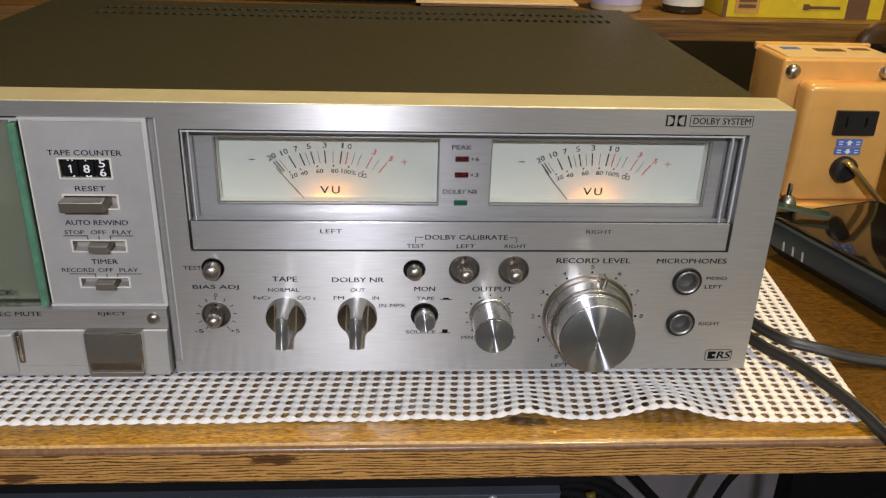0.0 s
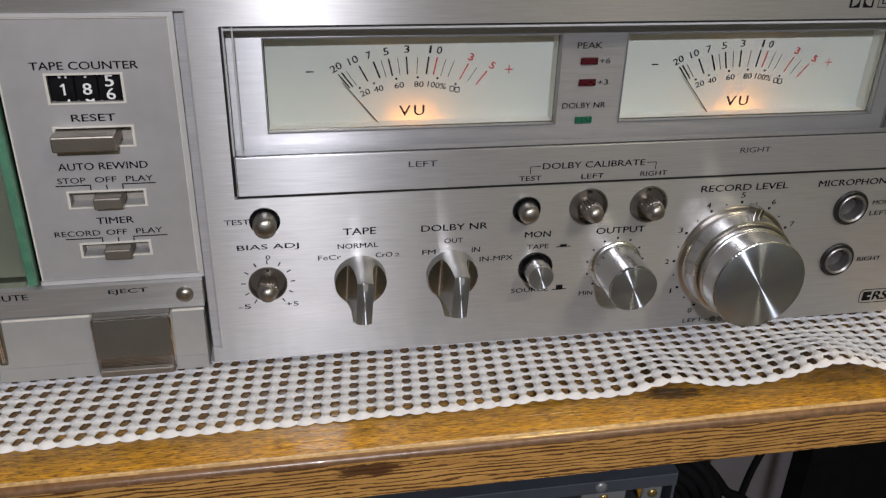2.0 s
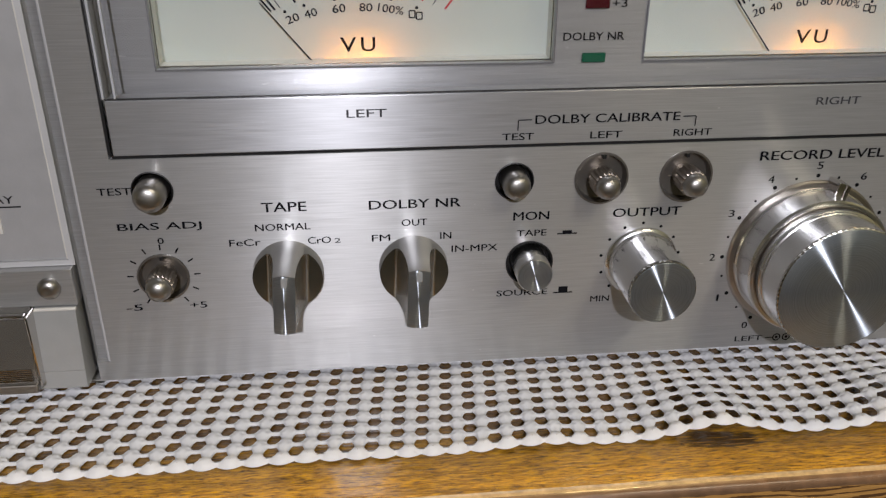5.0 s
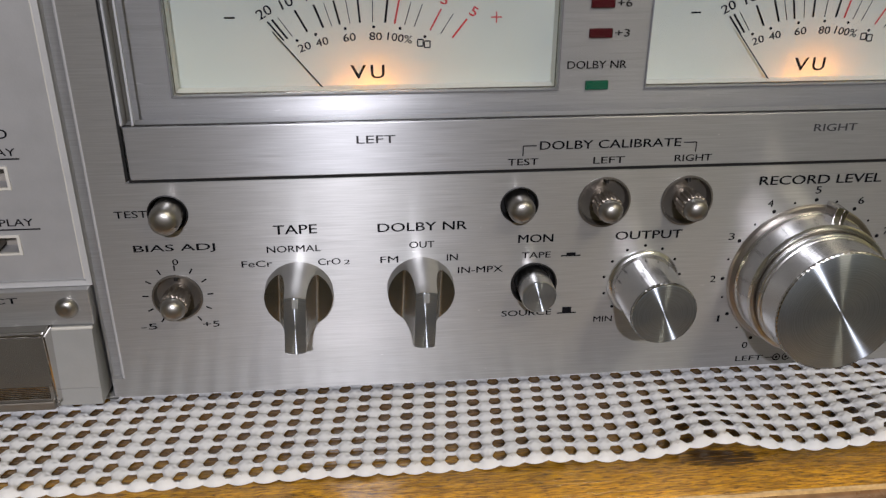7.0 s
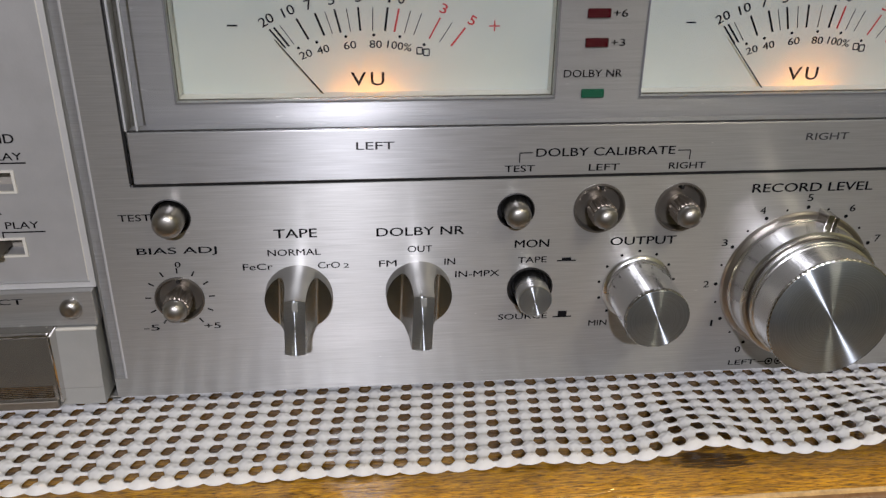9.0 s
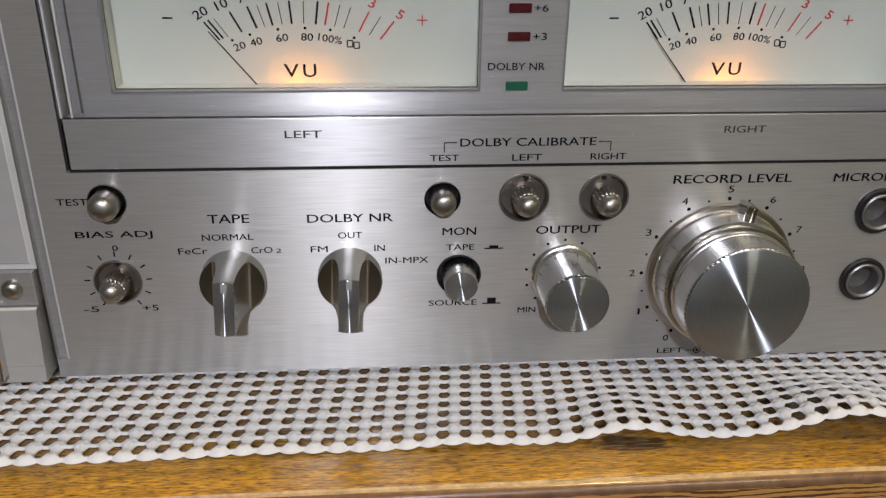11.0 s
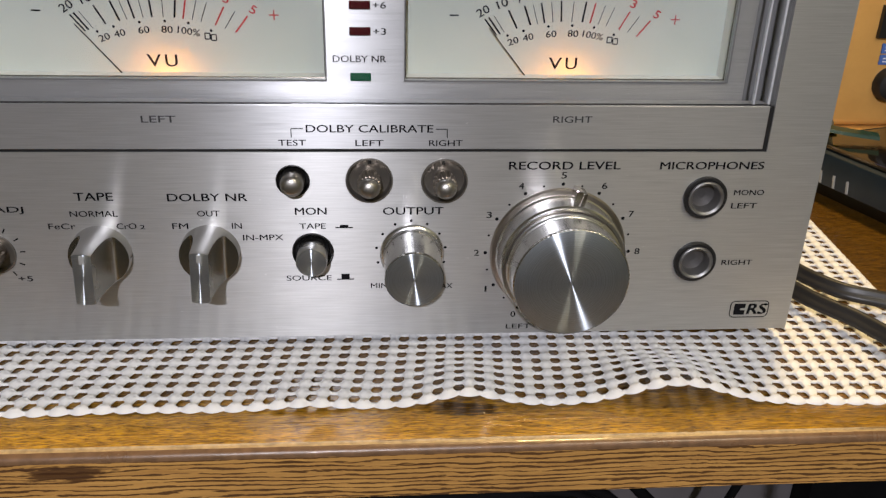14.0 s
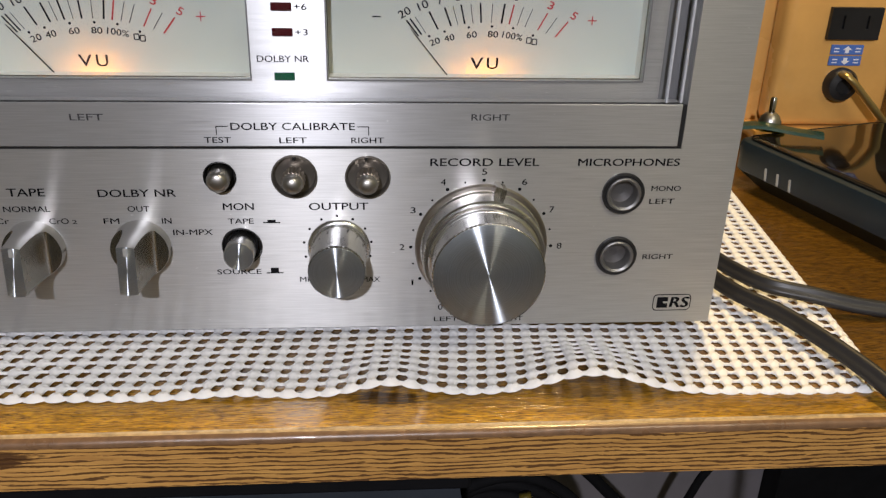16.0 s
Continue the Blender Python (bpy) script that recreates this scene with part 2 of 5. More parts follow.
def dial_paper():
    m, nt, b = material("translucent_dial")
    nt.nodes.remove(b)
    v = coords(nt)
    f = noise_out(nt, v, 90, 5)
    col = ramp(nt, f, [(0.3, (0.62, 0.71, 0.69)), (0.7, (0.67, 0.75, 0.73))])
    d = nt.nodes.new("ShaderNodeBsdfDiffuse")
    t = nt.nodes.new("ShaderNodeBsdfTranslucent")
    mx = node(nt, "ShaderNodeMixShader", Fac=0.30)
    nt.links.new(col, d.inputs["Color"])
    t.inputs["Color"].default_value = (1.0, 0.74, 0.24, 1)
    nt.links.new(d.outputs[0], mx.inputs[1])
    nt.links.new(t.outputs[0], mx.inputs[2])
    nt.links.new(mx.outputs[0], nt.nodes["Material Output"].inputs[0])
    return m


def wood(name, light, mid, dark, streak, gloss, knots=0.0, stretch=(3.0, 60.0, 60.0), dash=0.0, coat=0.0, spots=(), brightened=None):
    """Printed wood grain along x: broad tone, fibre lines and darker dashes."""
    m, nt, b = material(name)
    broad = noise_out(nt, coords(nt, (2.2, 9, 9)), 1.0, 5, 0.6, 0.6)
    fibre = noise_out(nt, coords(nt, stretch), 1.0, 7, 0.62, 0.35)
    base = ramp(nt, fibre, [(0.34, dark), (0.47, mid), (0.63, light)])
    tone = ramp(nt, broad, [(0.32, grey(0.55)), (0.66, grey(1.1))])
    if coat:
        mottle = ramp(nt, noise_out(nt, coords(nt, (90, 480, 480)), 1.0, 5, 0.65, 0.8), [(0.36, grey(0.50)), (0.58, grey(1.0))])
        both = nt.nodes.new("ShaderNodeMix")
        both.data_type, both.blend_type = "RGBA", "MULTIPLY"
        both.inputs["Factor"].default_value = 0.9
        nt.links.new(base, both.inputs["A"])
        nt.links.new(mottle, both.inputs["B"])
        base = both.outputs["Result"]
    mul = nt.nodes.new("ShaderNodeMix")
    mul.data_type, mul.blend_type = "RGBA", "MULTIPLY"
    mul.inputs["Factor"].default_value = 0.75
    nt.links.new(base, mul.inputs["A"])
    nt.links.new(tone, mul.inputs["B"])
    last = mul.outputs["Result"]
    if dash:
        # thin wavy lines across z, broken here and there
        tc = nt.nodes.new("ShaderNodeTexCoord")
        sp = nt.nodes.new("ShaderNodeSeparateXYZ")
        nt.links.new(tc.outputs["Object"], sp.inputs[0])
        swing = node(nt, "ShaderNodeMath")
        swing.operation = "MULTIPLY"
        swing.inputs[1].default_value = 20.0
        nt.links.new(noise_out(nt, coords(nt, (26, 130, 130)), 1.0, 5, 0.62, 0.3), swing.inputs[0])
        ph = node(nt, "ShaderNodeMath")
        ph.operation = "MULTIPLY_ADD"
        ph.inputs[1].default_value = 3700.0
        nt.links.new(sp.outputs["Z"], ph.inputs[0])
        nt.links.new(swing.outputs[0], ph.inputs[2])
        sn = node(nt, "ShaderNodeMath")
        sn.operation = "SINE"
        nt.links.new(ph.outputs[0], sn.inputs[0])
        gap = node(nt, "ShaderNodeMath")
        gap.operation = "MULTIPLY_ADD"
        gap.inputs[1].default_value = 4.2
        nt.links.new(noise_out(nt, coords(nt, (70, 900, 900)), 1.0, 4, 0.6, 0.4), gap.inputs[0])
        nt.links.new(sn.outputs[0], gap.inputs[2])
        nrm = node(nt, "ShaderNodeMath")
        nrm.operation = "MULTIPLY"
        nrm.inputs[1].default_value = 0.25
        nt.links.new(gap.outputs[0], nrm.inputs[0])
        d2 = ramp(nt, nrm.outputs[0], [(0.610, grey(0.0)), (0.665, grey(dash))])
        over = nt.nodes.new("ShaderNodeMix")
        over.data_type = "RGBA"
        nt.links.new(d2, over.inputs["Factor"])
        nt.links.new(last, over.inputs["A"])
        over.inputs["B"].default_value = (*streak, 1)
        last = over.outputs["Result"]
    if knots:
        k = noise_out(nt, coords(nt, (9, 24, 24)), 1.0, 3, 0.5)
        k2 = ramp(nt, k, [(0.66, grey(0.0)), (0.76, grey(0.8))])
        over = nt.nodes.new("ShaderNodeMix")
        over.data_type = "RGBA"
        nt.links.new(k2, over.inputs["Factor"])
        nt.links.new(last, over.inputs["A"])
        over.inputs["B"].default_value = (*streak, 1)
        last = over.outputs["Result"]
    if brightened:
        # light painted into the wood colour: a lighter stretch with a soft, ragged rim
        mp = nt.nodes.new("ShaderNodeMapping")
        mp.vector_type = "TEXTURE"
        mp.inputs["Location"].default_value, mp.inputs["Scale"].default_value = brightened[:3], brightened[3:]
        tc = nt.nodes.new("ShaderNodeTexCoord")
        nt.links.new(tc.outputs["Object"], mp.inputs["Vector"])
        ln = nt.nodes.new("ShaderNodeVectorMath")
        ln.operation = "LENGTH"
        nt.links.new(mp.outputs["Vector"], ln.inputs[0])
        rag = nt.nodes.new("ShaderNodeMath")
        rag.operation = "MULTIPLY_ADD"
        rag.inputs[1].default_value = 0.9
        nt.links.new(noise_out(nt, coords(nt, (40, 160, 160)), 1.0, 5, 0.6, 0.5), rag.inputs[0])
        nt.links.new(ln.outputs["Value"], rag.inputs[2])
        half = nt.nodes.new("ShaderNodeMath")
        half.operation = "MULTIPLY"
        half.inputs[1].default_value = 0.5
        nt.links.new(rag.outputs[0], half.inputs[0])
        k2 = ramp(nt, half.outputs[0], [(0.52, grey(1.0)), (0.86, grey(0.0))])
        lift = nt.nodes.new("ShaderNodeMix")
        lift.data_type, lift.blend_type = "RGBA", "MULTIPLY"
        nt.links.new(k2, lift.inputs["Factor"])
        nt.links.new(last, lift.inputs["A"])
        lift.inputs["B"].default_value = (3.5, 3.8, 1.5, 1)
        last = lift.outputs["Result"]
    for cx, cy, cz, rx, ry, rz in spots:
        mp = nt.nodes.new("ShaderNodeMapping")
        mp.vector_type = "TEXTURE"
        mp.inputs["Location"].default_value, mp.inputs["Scale"].default_value = (cx, cy, cz), (rx, ry, rz)
        tc = nt.nodes.new("ShaderNodeTexCoord")
        nt.links.new(tc.outputs["Object"], mp.inputs["Vector"])
        ln = nt.nodes.new("ShaderNodeVectorMath")
        ln.operation = "LENGTH"
        nt.links.new(mp.outputs["Vector"], ln.inputs[0])
        rag = nt.nodes.new("ShaderNodeMath")
        rag.operation = "MULTIPLY_ADD"
        rag.inputs[1].default_value = 1.5
        nt.links.new(noise_out(nt, coords(nt, (120, 700, 700)), 1.0, 4, 0.6, 0.5), rag.inputs[0])
        nt.links.new(ln.outputs["Value"], rag.inputs[2])
        half = nt.nodes.new("ShaderNodeMath")
        half.operation = "MULTIPLY"
        half.inputs[1].default_value = 0.5
        nt.links.new(rag.outputs[0], half.inputs[0])
        k2 = ramp(nt, half.outputs[0], [(0.60, grey(0.9)), (0.70, grey(0.0))])
        over = nt.nodes.new("ShaderNodeMix")
        over.data_type = "RGBA"
        nt.links.new(k2, over.inputs["Factor"])
        nt.links.new(last, over.inputs["A"])
        over.inputs["B"].default_value = (*streak, 1)
        last = over.outputs["Result"]
    nt.links.new(last, b.inputs["Base Color"])
    nt.links.new(ramp(nt, fibre, [(0.3, grey(gloss * 1.3)), (0.7, grey(gloss * 0.8))]), b.inputs["Roughness"])
    b.inputs["Coat Weight"].default_value = coat
    b.inputs["Coat Roughness"].default_value = 0.13
    bump(nt, b, fibre, 0.55, 0.0005)
    if coat:
        b.inputs["Specular IOR Level"].default_value = 0.22
        ripple = node(nt, "ShaderNodeBump", Strength=1.0, Distance=0.00010)
        pores = ramp(nt, noise_out(nt, coords(nt, (45, 1100, 1100)), 1.0, 3, 0.5), [(0.53, grey(0.0)), (0.68, grey(1.0))])
        nt.links.new(pores, ripple.inputs["Height"])
        nt.links.new(ripple.outputs["Normal"], b.inputs["Coat Normal"])
    return m


SHELF_TOP = -0.006
MAT_WHITE = mat_white()
DIAL = dial_paper()
# Dark base stands for shade under the mat; the front stretch is painted lit.
WOOD_TOP = wood("varnished_wood_top", (0.23, 0.115, 0.014), (0.14, 0.064, 0.008), (0.026, 0.010, 0.003), (0.03, 0.013, 0.004), 0.30, knots=0.5, stretch=(280, 1500, 1500), coat=0.9, brightened=(-0.24, -0.056, SHELF_TOP, 0.34, 0.028, 0.1), spots=[(-0.118, -0.034, SHELF_TOP, 0.020, 0.006, 0.02)])
WOOD_EDGE = wood("wood_grain_edge", (0.58, 0.315, 0.092), (0.51, 0.268, 0.075), (0.43, 0.215, 0.058), (0.065, 0.026, 0.010), 0.46, stretch=(30, 700, 700), dash=0.90, spots=[(-0.236, -0.0517, -0.0125, 0.020, 0.02, 0.0055), (-0.350, -0.0517, -0.0215, 0.014, 0.02, 0.004)])
WOOD_SHELF = wood("brown_wood_shelf", (0.22, 0.115, 0.024), (0.15, 0.075, 0.014), (0.07, 0.03, 0.007), (0.06, 0.025, 0.01), 0.45, knots=1.0, stretch=(14, 380, 380))
VARNISH = plain("thick_golden_varnish", (0.24, 0.12, 0.014), rough=0.17, vary=0.2, scale=300, relief=0.0, coat=1.0)
VARNISH.node_tree.nodes["Principled BSDF"].inputs["Coat Roughness"].default_value = 0.15
WORN = plain("worn_pale_wood", (0.46, 0.32, 0.16), rough=0.34, vary=0.3, scale=420, relief=0.3)
ROUNDED = plain("smooth_brown_edge_film", (0.17, 0.095, 0.050), rough=0.30, vary=0.25, scale=260, relief=0.2, coat=0.3)


# ================= building helpers =================
def part(name, bm, mat, parent=None, label="", smooth=False, place=None):
    me = bpy.data.meshes.new(name)
    bmesh.ops.recalc_face_normals(bm, faces=bm.faces)
    if smooth:
        for f in bm.faces:
            f.smooth = True
        if smooth != "all":
            for e in bm.edges:
                if len(e.link_faces) == 2 and e.calc_face_angle() > radians(35):
                    e.smooth = False
    bm.to_mesh(me)
    bm.free()
    me.materials.append(mat)
    ob = new(name, me)
    if parent:
        ob.parent = parent
    if place:
        ob.location = place
    if label:
        ob["label"] = label
    return ob


def thing(name, label, category, place=(0, 0, 0), group="", kind=""):
    return tagged(_empty(name, place), label, category, group, kind)


def _empty(name, place):
    e = new(name)
    e.location = place
    e.empty_display_size = 0.01
    return e


def box(bm, x0, x1, y0, y1, z0, z1, bev=0.0, seg=2):
    g = bmesh.ops.create_cube(bm, size=1.0)
    vs = g["verts"]
    for v in vs:
        v.co = Vector(((x0 + x1) / 2 + v.co.x * (x1 - x0), (y0 + y1) / 2 + v.co.y * (y1 - y0), (z0 + z1) / 2 + v.co.z * (z1 - z0)))
    if bev:
        es = list({e for v in vs for e in v.link_edges})
        bmesh.ops.bevel(bm, geom=es, offset=bev, segments=seg, affect="EDGES", profile=0.5)
    return bm


def boxed(x0, x1, y0, y1, z0, z1, bev=0.0, seg=2):
    return box(bmesh.new(), x0, x1, y0, y1, z0, z1, bev, seg)


def lathe(profile, seg=48, knurl=0, depth=0.0, rows=()):
    """Turns (radius, y) pairs round the y axis. knurl: teeth on the rows named."""
    bm = bmesh.new()
    rings = []
    for i, (r, y) in enumerate(profile):
        if r <= 1e-7:
            rings.append([bm.verts.new((0, y, 0))])
            continue
        ring = []
        for k in range(seg):
            a = 2 * math.pi * k / seg
            rr = r - (depth if knurl and i in rows and k % 2 else 0)
            ring.append(bm.verts.new((rr * math.sin(a), y, rr * math.cos(a))))
        rings.append(ring)
    for a, b in zip(rings, rings[1:]):
        n = max(len(a), len(b))
        for k in range(n):
            q = [a[k % len(a)], a[(k + 1) % len(a)], b[(k + 1) % len(b)], b[k % len(b)]]
            q = list(dict.fromkeys(q))
            if len(q) > 2:
                bm.faces.new(q)
    return bm


def plate(x0, x1, z0, z1, y0, y1, rects=(), rounds=(), seg=28):
    """An upright plate from y0 (front) to y1 with square and round openings right through."""
    bm = bmesh.new()
    squares = [(cx - r * 1.12, cx + r * 1.12, cz - r * 1.12, cz + r * 1.12) for cx, cz, r in rounds]
    xs = sorted({x0, x1, *[v for r in (*rects, *squares) for v in r[:2]]})
    zs = sorted({z0, z1, *[v for r in (*rects, *squares) for v in r[2:]]})
    inside = lambda x, z: any(a < x < b and c < z < d for a, b, c, d in (*rects, *squares))

    def quad(p):
        bm.faces.new([bm.verts.new(c) for c in p])

    for xa, xb in zip(xs, xs[1:]):
        for za, zb in zip(zs, zs[1:]):
            if not inside((xa + xb) / 2, (za + zb) / 2):
                quad([(xa, y0, za), (xb, y0, za), (xb, y0, zb), (xa, y0, zb)])
    for cx, cz, r in rounds:
        h = r * 1.12
        for k in range(seg):
            a1, a2 = 2 * math.pi * k / seg, 2 * math.pi * (k + 1) / seg
            p1, p2 = (cx + r * math.cos(a1), cz + r * math.sin(a1)), (cx + r * math.cos(a2), cz + r * math.sin(a2))
            m1, m2 = h / max(abs(math.cos(a1)), abs(math.sin(a1))), h / max(abs(math.cos(a2)), abs(math.sin(a2)))
            o1, o2 = (cx + m1 * math.cos(a1), cz + m1 * math.sin(a1)), (cx + m2 * math.cos(a2), cz + m2 * math.sin(a2))
            loop = [p1, o1]
            for q in range(4):
                ca = math.pi / 4 + q * math.pi / 2
                if a1 + 1e-4 < ca < a2 - 1e-4:
                    loop.append((cx + math.copysign(h, math.cos(ca)), cz + math.copysign(h, math.sin(ca))))
            loop += [o2, p2]
            quad([(x, y0, z) for x, z in loop])
            quad([(p1[0], y0, p1[1]), (p2[0], y0, p2[1]), (p2[0], y1, p2[1]), (p1[0], y1, p1[1])])
    for a, b, c, d in (*rects, (x0, x1, z0, z1)):
        for p, q in (((a, c), (b, c)), ((b, c), (b, d)), ((b, d), (a, d)), ((a, d), (a, c))):
            quad([(p[0], y0, p[1]), (q[0], y0, q[1]), (q[0], y1, q[1]), (p[0], y1, p[1])])
    bmesh.ops.remove_doubles(bm, verts=bm.verts, dist=1e-6)
    return bm


def lettering(s, x, z, width, height, parent, mat=None, y=-0.00012, centre=True, bold=0.0, name="lettering", slant=0.0, turn=0.0):
    """Printed words, centred at (x, z) on an upright face, drawn to the given size."""
    cu = bpy.data.curves.new(name, "FONT")
    cu.body, cu.size, cu.shear = s, 1.0, slant
    cu.resolution_u = 3
    tmp = new(name, cu)
    bpy.context.view_layer.update()
    me = bpy.data.meshes.new_from_object(tmp.evaluated_get(bpy.context.evaluated_depsgraph_get()))
    bpy.data.objects.remove(tmp)
    xs = [v.co.x for v in me.vertices]
    ys = [v.co.y for v in me.vertices]
    w, h = max(xs) - min(xs), max(ys) - min(ys)
    mx, my = (max(xs) + min(xs)) / 2, (max(ys) + min(ys)) / 2
    sx, sz = width / w, height / h
    ca, sa = math.cos(turn), math.sin(turn)
    for v in me.vertices:
        px, pz = (v.co.x - mx) * sx, (v.co.y - my) * sz
        v.co = Vector((x + px * ca + pz * sa, y, z - px * sa + pz * ca))
    # a second strike, a hair aside, gives the printed stroke its weight
    shift = height * (0.032 + 1.6 * bold)
    bm = bmesh.new()
    bm.from_mesh(me)
    twin = bmesh.ops.duplicate(bm, geom=bm.faces[:])["geom"]
    for v in [g for g in twin if isinstance(g, bmesh.types.BMVert)]:
        v.co += Vector((shift, -0.00003, shift * 0.4))
    for f in bm.faces:
        f.material_index = 0
    bm.to_mesh(me)
    bm.free()
    me.materials.clear()
    me.materials.append(mat or INK)
    ob = new(name, me)
    ob.parent = parent
    return ob


def rule(bm, x0, z0, x1, z1, w, y=-0.0001):
    """A thin printed line."""
    d = Vector((x1 - x0, 0, z1 - z0)).normalized() * (w / 2)
    n = Vector((-d.z, 0, d.x))
    a, b = Vector((x0, y, z0)), Vector((x1, y, z1))
    bm.faces.new([bm.verts.new(p) for p in (a - n, b - n, b + n, a + n)])


def dot(bm, x, z, r, y=-0.0001, n=14):
    bm.faces.new([bm.verts.new((x + r * math.cos(2 * math.pi * k / n), y, z + r * math.sin(2 * math.pi * k / n))) for k in range(n)])


def spline(points, steps=14):
    p = [Vector(q) for q in points]
    p = [2 * p[0] - p[1], *p, 2 * p[-1] - p[-2]]
    out = []
    for a, b, c, d in zip(p, p[1:], p[2:], p[3:]):
        for k in range(steps):
            t = k / steps
            out.append(0.5 * (2 * b + (c - a) * t + (2 * a - 5 * b + 4 * c - d) * t * t + (3 * b - a - 3 * c + d) * t ** 3))
    return out + [p[-2]]


def sweep(points, section, up=Vector((0, 0, 1)), steps=14):
    """Sweeps a closed section of (side, up) pairs along a smooth line."""
    line = spline(points, steps)
    bm = bmesh.new()
    rings = []
    for i, c in enumerate(line):
        d = (line[min(i + 1, len(line) - 1)] - line[max(i - 1, 0)]).normalized()
        side = d.cross(up).normalized()
        top = side.cross(d)
        rings.append([bm.verts.new(c + side * s + top * u) for s, u in section])
    for a, b in zip(rings, rings[1:]):
        for k in range(len(a)):
            j = (k + 1) % len(a)
            bm.faces.new([a[k], a[j], b[j], b[k]])
    bm.faces.new(rings[0][::-1])
    bm.faces.new(rings[-1])
    return bm


def tube(points, r, seg=12, steps=14):
    return sweep(points, [(r * math.cos(2 * math.pi * k / seg), r * math.sin(2 * math.pi * k / seg)) for k in range(seg)], steps=steps)


# ================= structure =================
SHELF = -0.006  # top of the shelf


def setting(name, bm, mat, label, category):
    return tagged(part(name, bm, mat), label, category, kind="structure")


def room():
    setting("floor", boxed(-2.0, 0.72, -2.2, 0.78, -0.82, -0.76), FLOOR, "dark plain floor of the dim room", "floor")
    setting("ceiling", boxed(-2.0, 0.72, -2.2, 0.78, 1.64, 1.70), ROOM, "pale plain ceiling of the dim room", "ceiling")
    setting("wall_north", boxed(-2.0, 0.72, 0.72, 0.78, -0.76, 1.64), WALL, "dark wall behind the shelves", "wall")
    setting("wall_south", boxed(-2.0, 0.72, -2.2, -2.14, -0.76, 1.64), ROOM, "plain wall facing the shelves", "wall")
    setting("wall_west", boxed(-2.0, -1.94, -2.14, 0.72, -0.76, 1.64), ROOM, "plain unseen side wall closing the room", "wall")
    # Unseen wall set close in, toned to reflect lamp light onto the panel.
    setting("reflector_wall_east", boxed(0.66, 0.72, -2.14, 0.72, -0.76, 1.64), ROOM_REFLECTOR, "plain unseen side wall closing the room", "wall")


def shelf_unit():
    shelf = thing("shelf_board", "wide brown wood-grain shelf with a worn front edge", "shelf", kind="structure")
    bm = boxed(-0.85, 0.62, -0.0486, 0.50, SHELF - 0.0190, SHELF, 0.0003, 1)
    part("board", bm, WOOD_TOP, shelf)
    # edge band with a rounded upper corner
    sec = [(-0.0499, SHELF - 0.0190), (-0.0516, SHELF - 0.0187), (-0.0518, SHELF - 0.0030)]
    sec += [(-0.0494 - 0.0024 * math.cos(a), SHELF - 0.0027 + 0.0023 * math.sin(a)) for a in (0.15, 0.4, 0.65, 0.9, 1.15, 1.4)]
    sec += [(-0.0488, SHELF - 0.0003), (-0.0484, SHELF + 0.0001)]
    for name, run, mat, label in (("edge_band", sec[:3], WOOD_EDGE, "tan wood-grain edge strip with dark streaks"), ("rounded_corner", sec[2:9], ROUNDED, "smooth brown rounded upper corner"), ("worn_line", sec[8:], WORN, "thin pale worn line")):
        bm = bmesh.new()
        rings = [[bm.verts.new((x, y + 0.00012 * noise.noise(Vector((x * 160, 0, 3))), z + 0.00010 * noise.noise(Vector((x * 210, 5, 0))))) for y, z in run] for x in np.linspace(-0.85, 0.62, 400)]
        for a, b in zip(rings, rings[1:]):
            for k in range(len(run) - 1):
                bm.faces.new([a[k], a[k + 1], b[k + 1], b[k]])
        part(name, bm, mat, shelf, label, smooth=True)
    # raised grain under the varnish, catching the ceiling lamp
    rng = random.Random(11)
    verts, faces = [], []
    for i in range(190):
        x0, y0 = rng.uniform(-0.23, 0.10), rng.uniform(-0.0488, -0.0330)
        n, step = rng.randint(3, 12), 0.0016
        first = len(verts)
        for k in range(n + 1):
            x, y = x0 + k * step, y0 + 0.00012 * noise.noise(Vector((x0 * 90 + k * 0.4, y0 * 900, 0)))
            t = math.sin(math.pi * (k + 0.15) / (n + 0.3))
            w, h = 0.00016 * (0.4 + 0.6 * t), 0.00007 * t
            verts += [(x, y - w, SHELF - 0.00001), (x, y - w * 0.45, SHELF + h), (x, y + w * 0.45, SHELF + h), (x, y + w, SHELF - 0.00001)]
        for k in range(n):
            for q in range(3):
                a = first + 4 * k + q
                faces.append((a, a + 4, a + 5, a + 1))
    me = bpy.data.meshes.new("raised_grain")
    me.from_pydata(verts, [], faces)
    me.update()
    for p in me.polygons:
        p.use_smooth = True
    me.materials.append(VARNISH)
    grain = new("raised_grain", me)
    grain.parent = shelf
    grain["label"] = "fine raised wood grain"
    return shelf


def upper_shelf():
    s = thing("upper_shelf", "brown wooden shelf board behind the deck", "shelf", kind="structure")
    part("board", boxed(-0.85, 0.62, 0.37, 0.62, 0.1005, 0.1195, 0.0012), WOOD_SHELF, s)
    return s


def mat_height(x, y):
    """How far the mat lifts off the shelf: two ripples along its front."""
    f = min(1.0, max(0.0, (0.004 - y) / 0.034))
    f = f * f * (3 - 2 * f)
    g = 0.0075 * math.exp(-((x + 0.050) / 0.021) ** 2) + 0.0042 * math.exp(-((x + 0.118) / 0.014) ** 2) + 0.0014 * math.exp(-((x + 0.168) / 0.014) ** 2) + 0.0006 * math.exp(-((x + 0.225) / 0.02) ** 2)
    return SHELF + 0.0007 + f * g


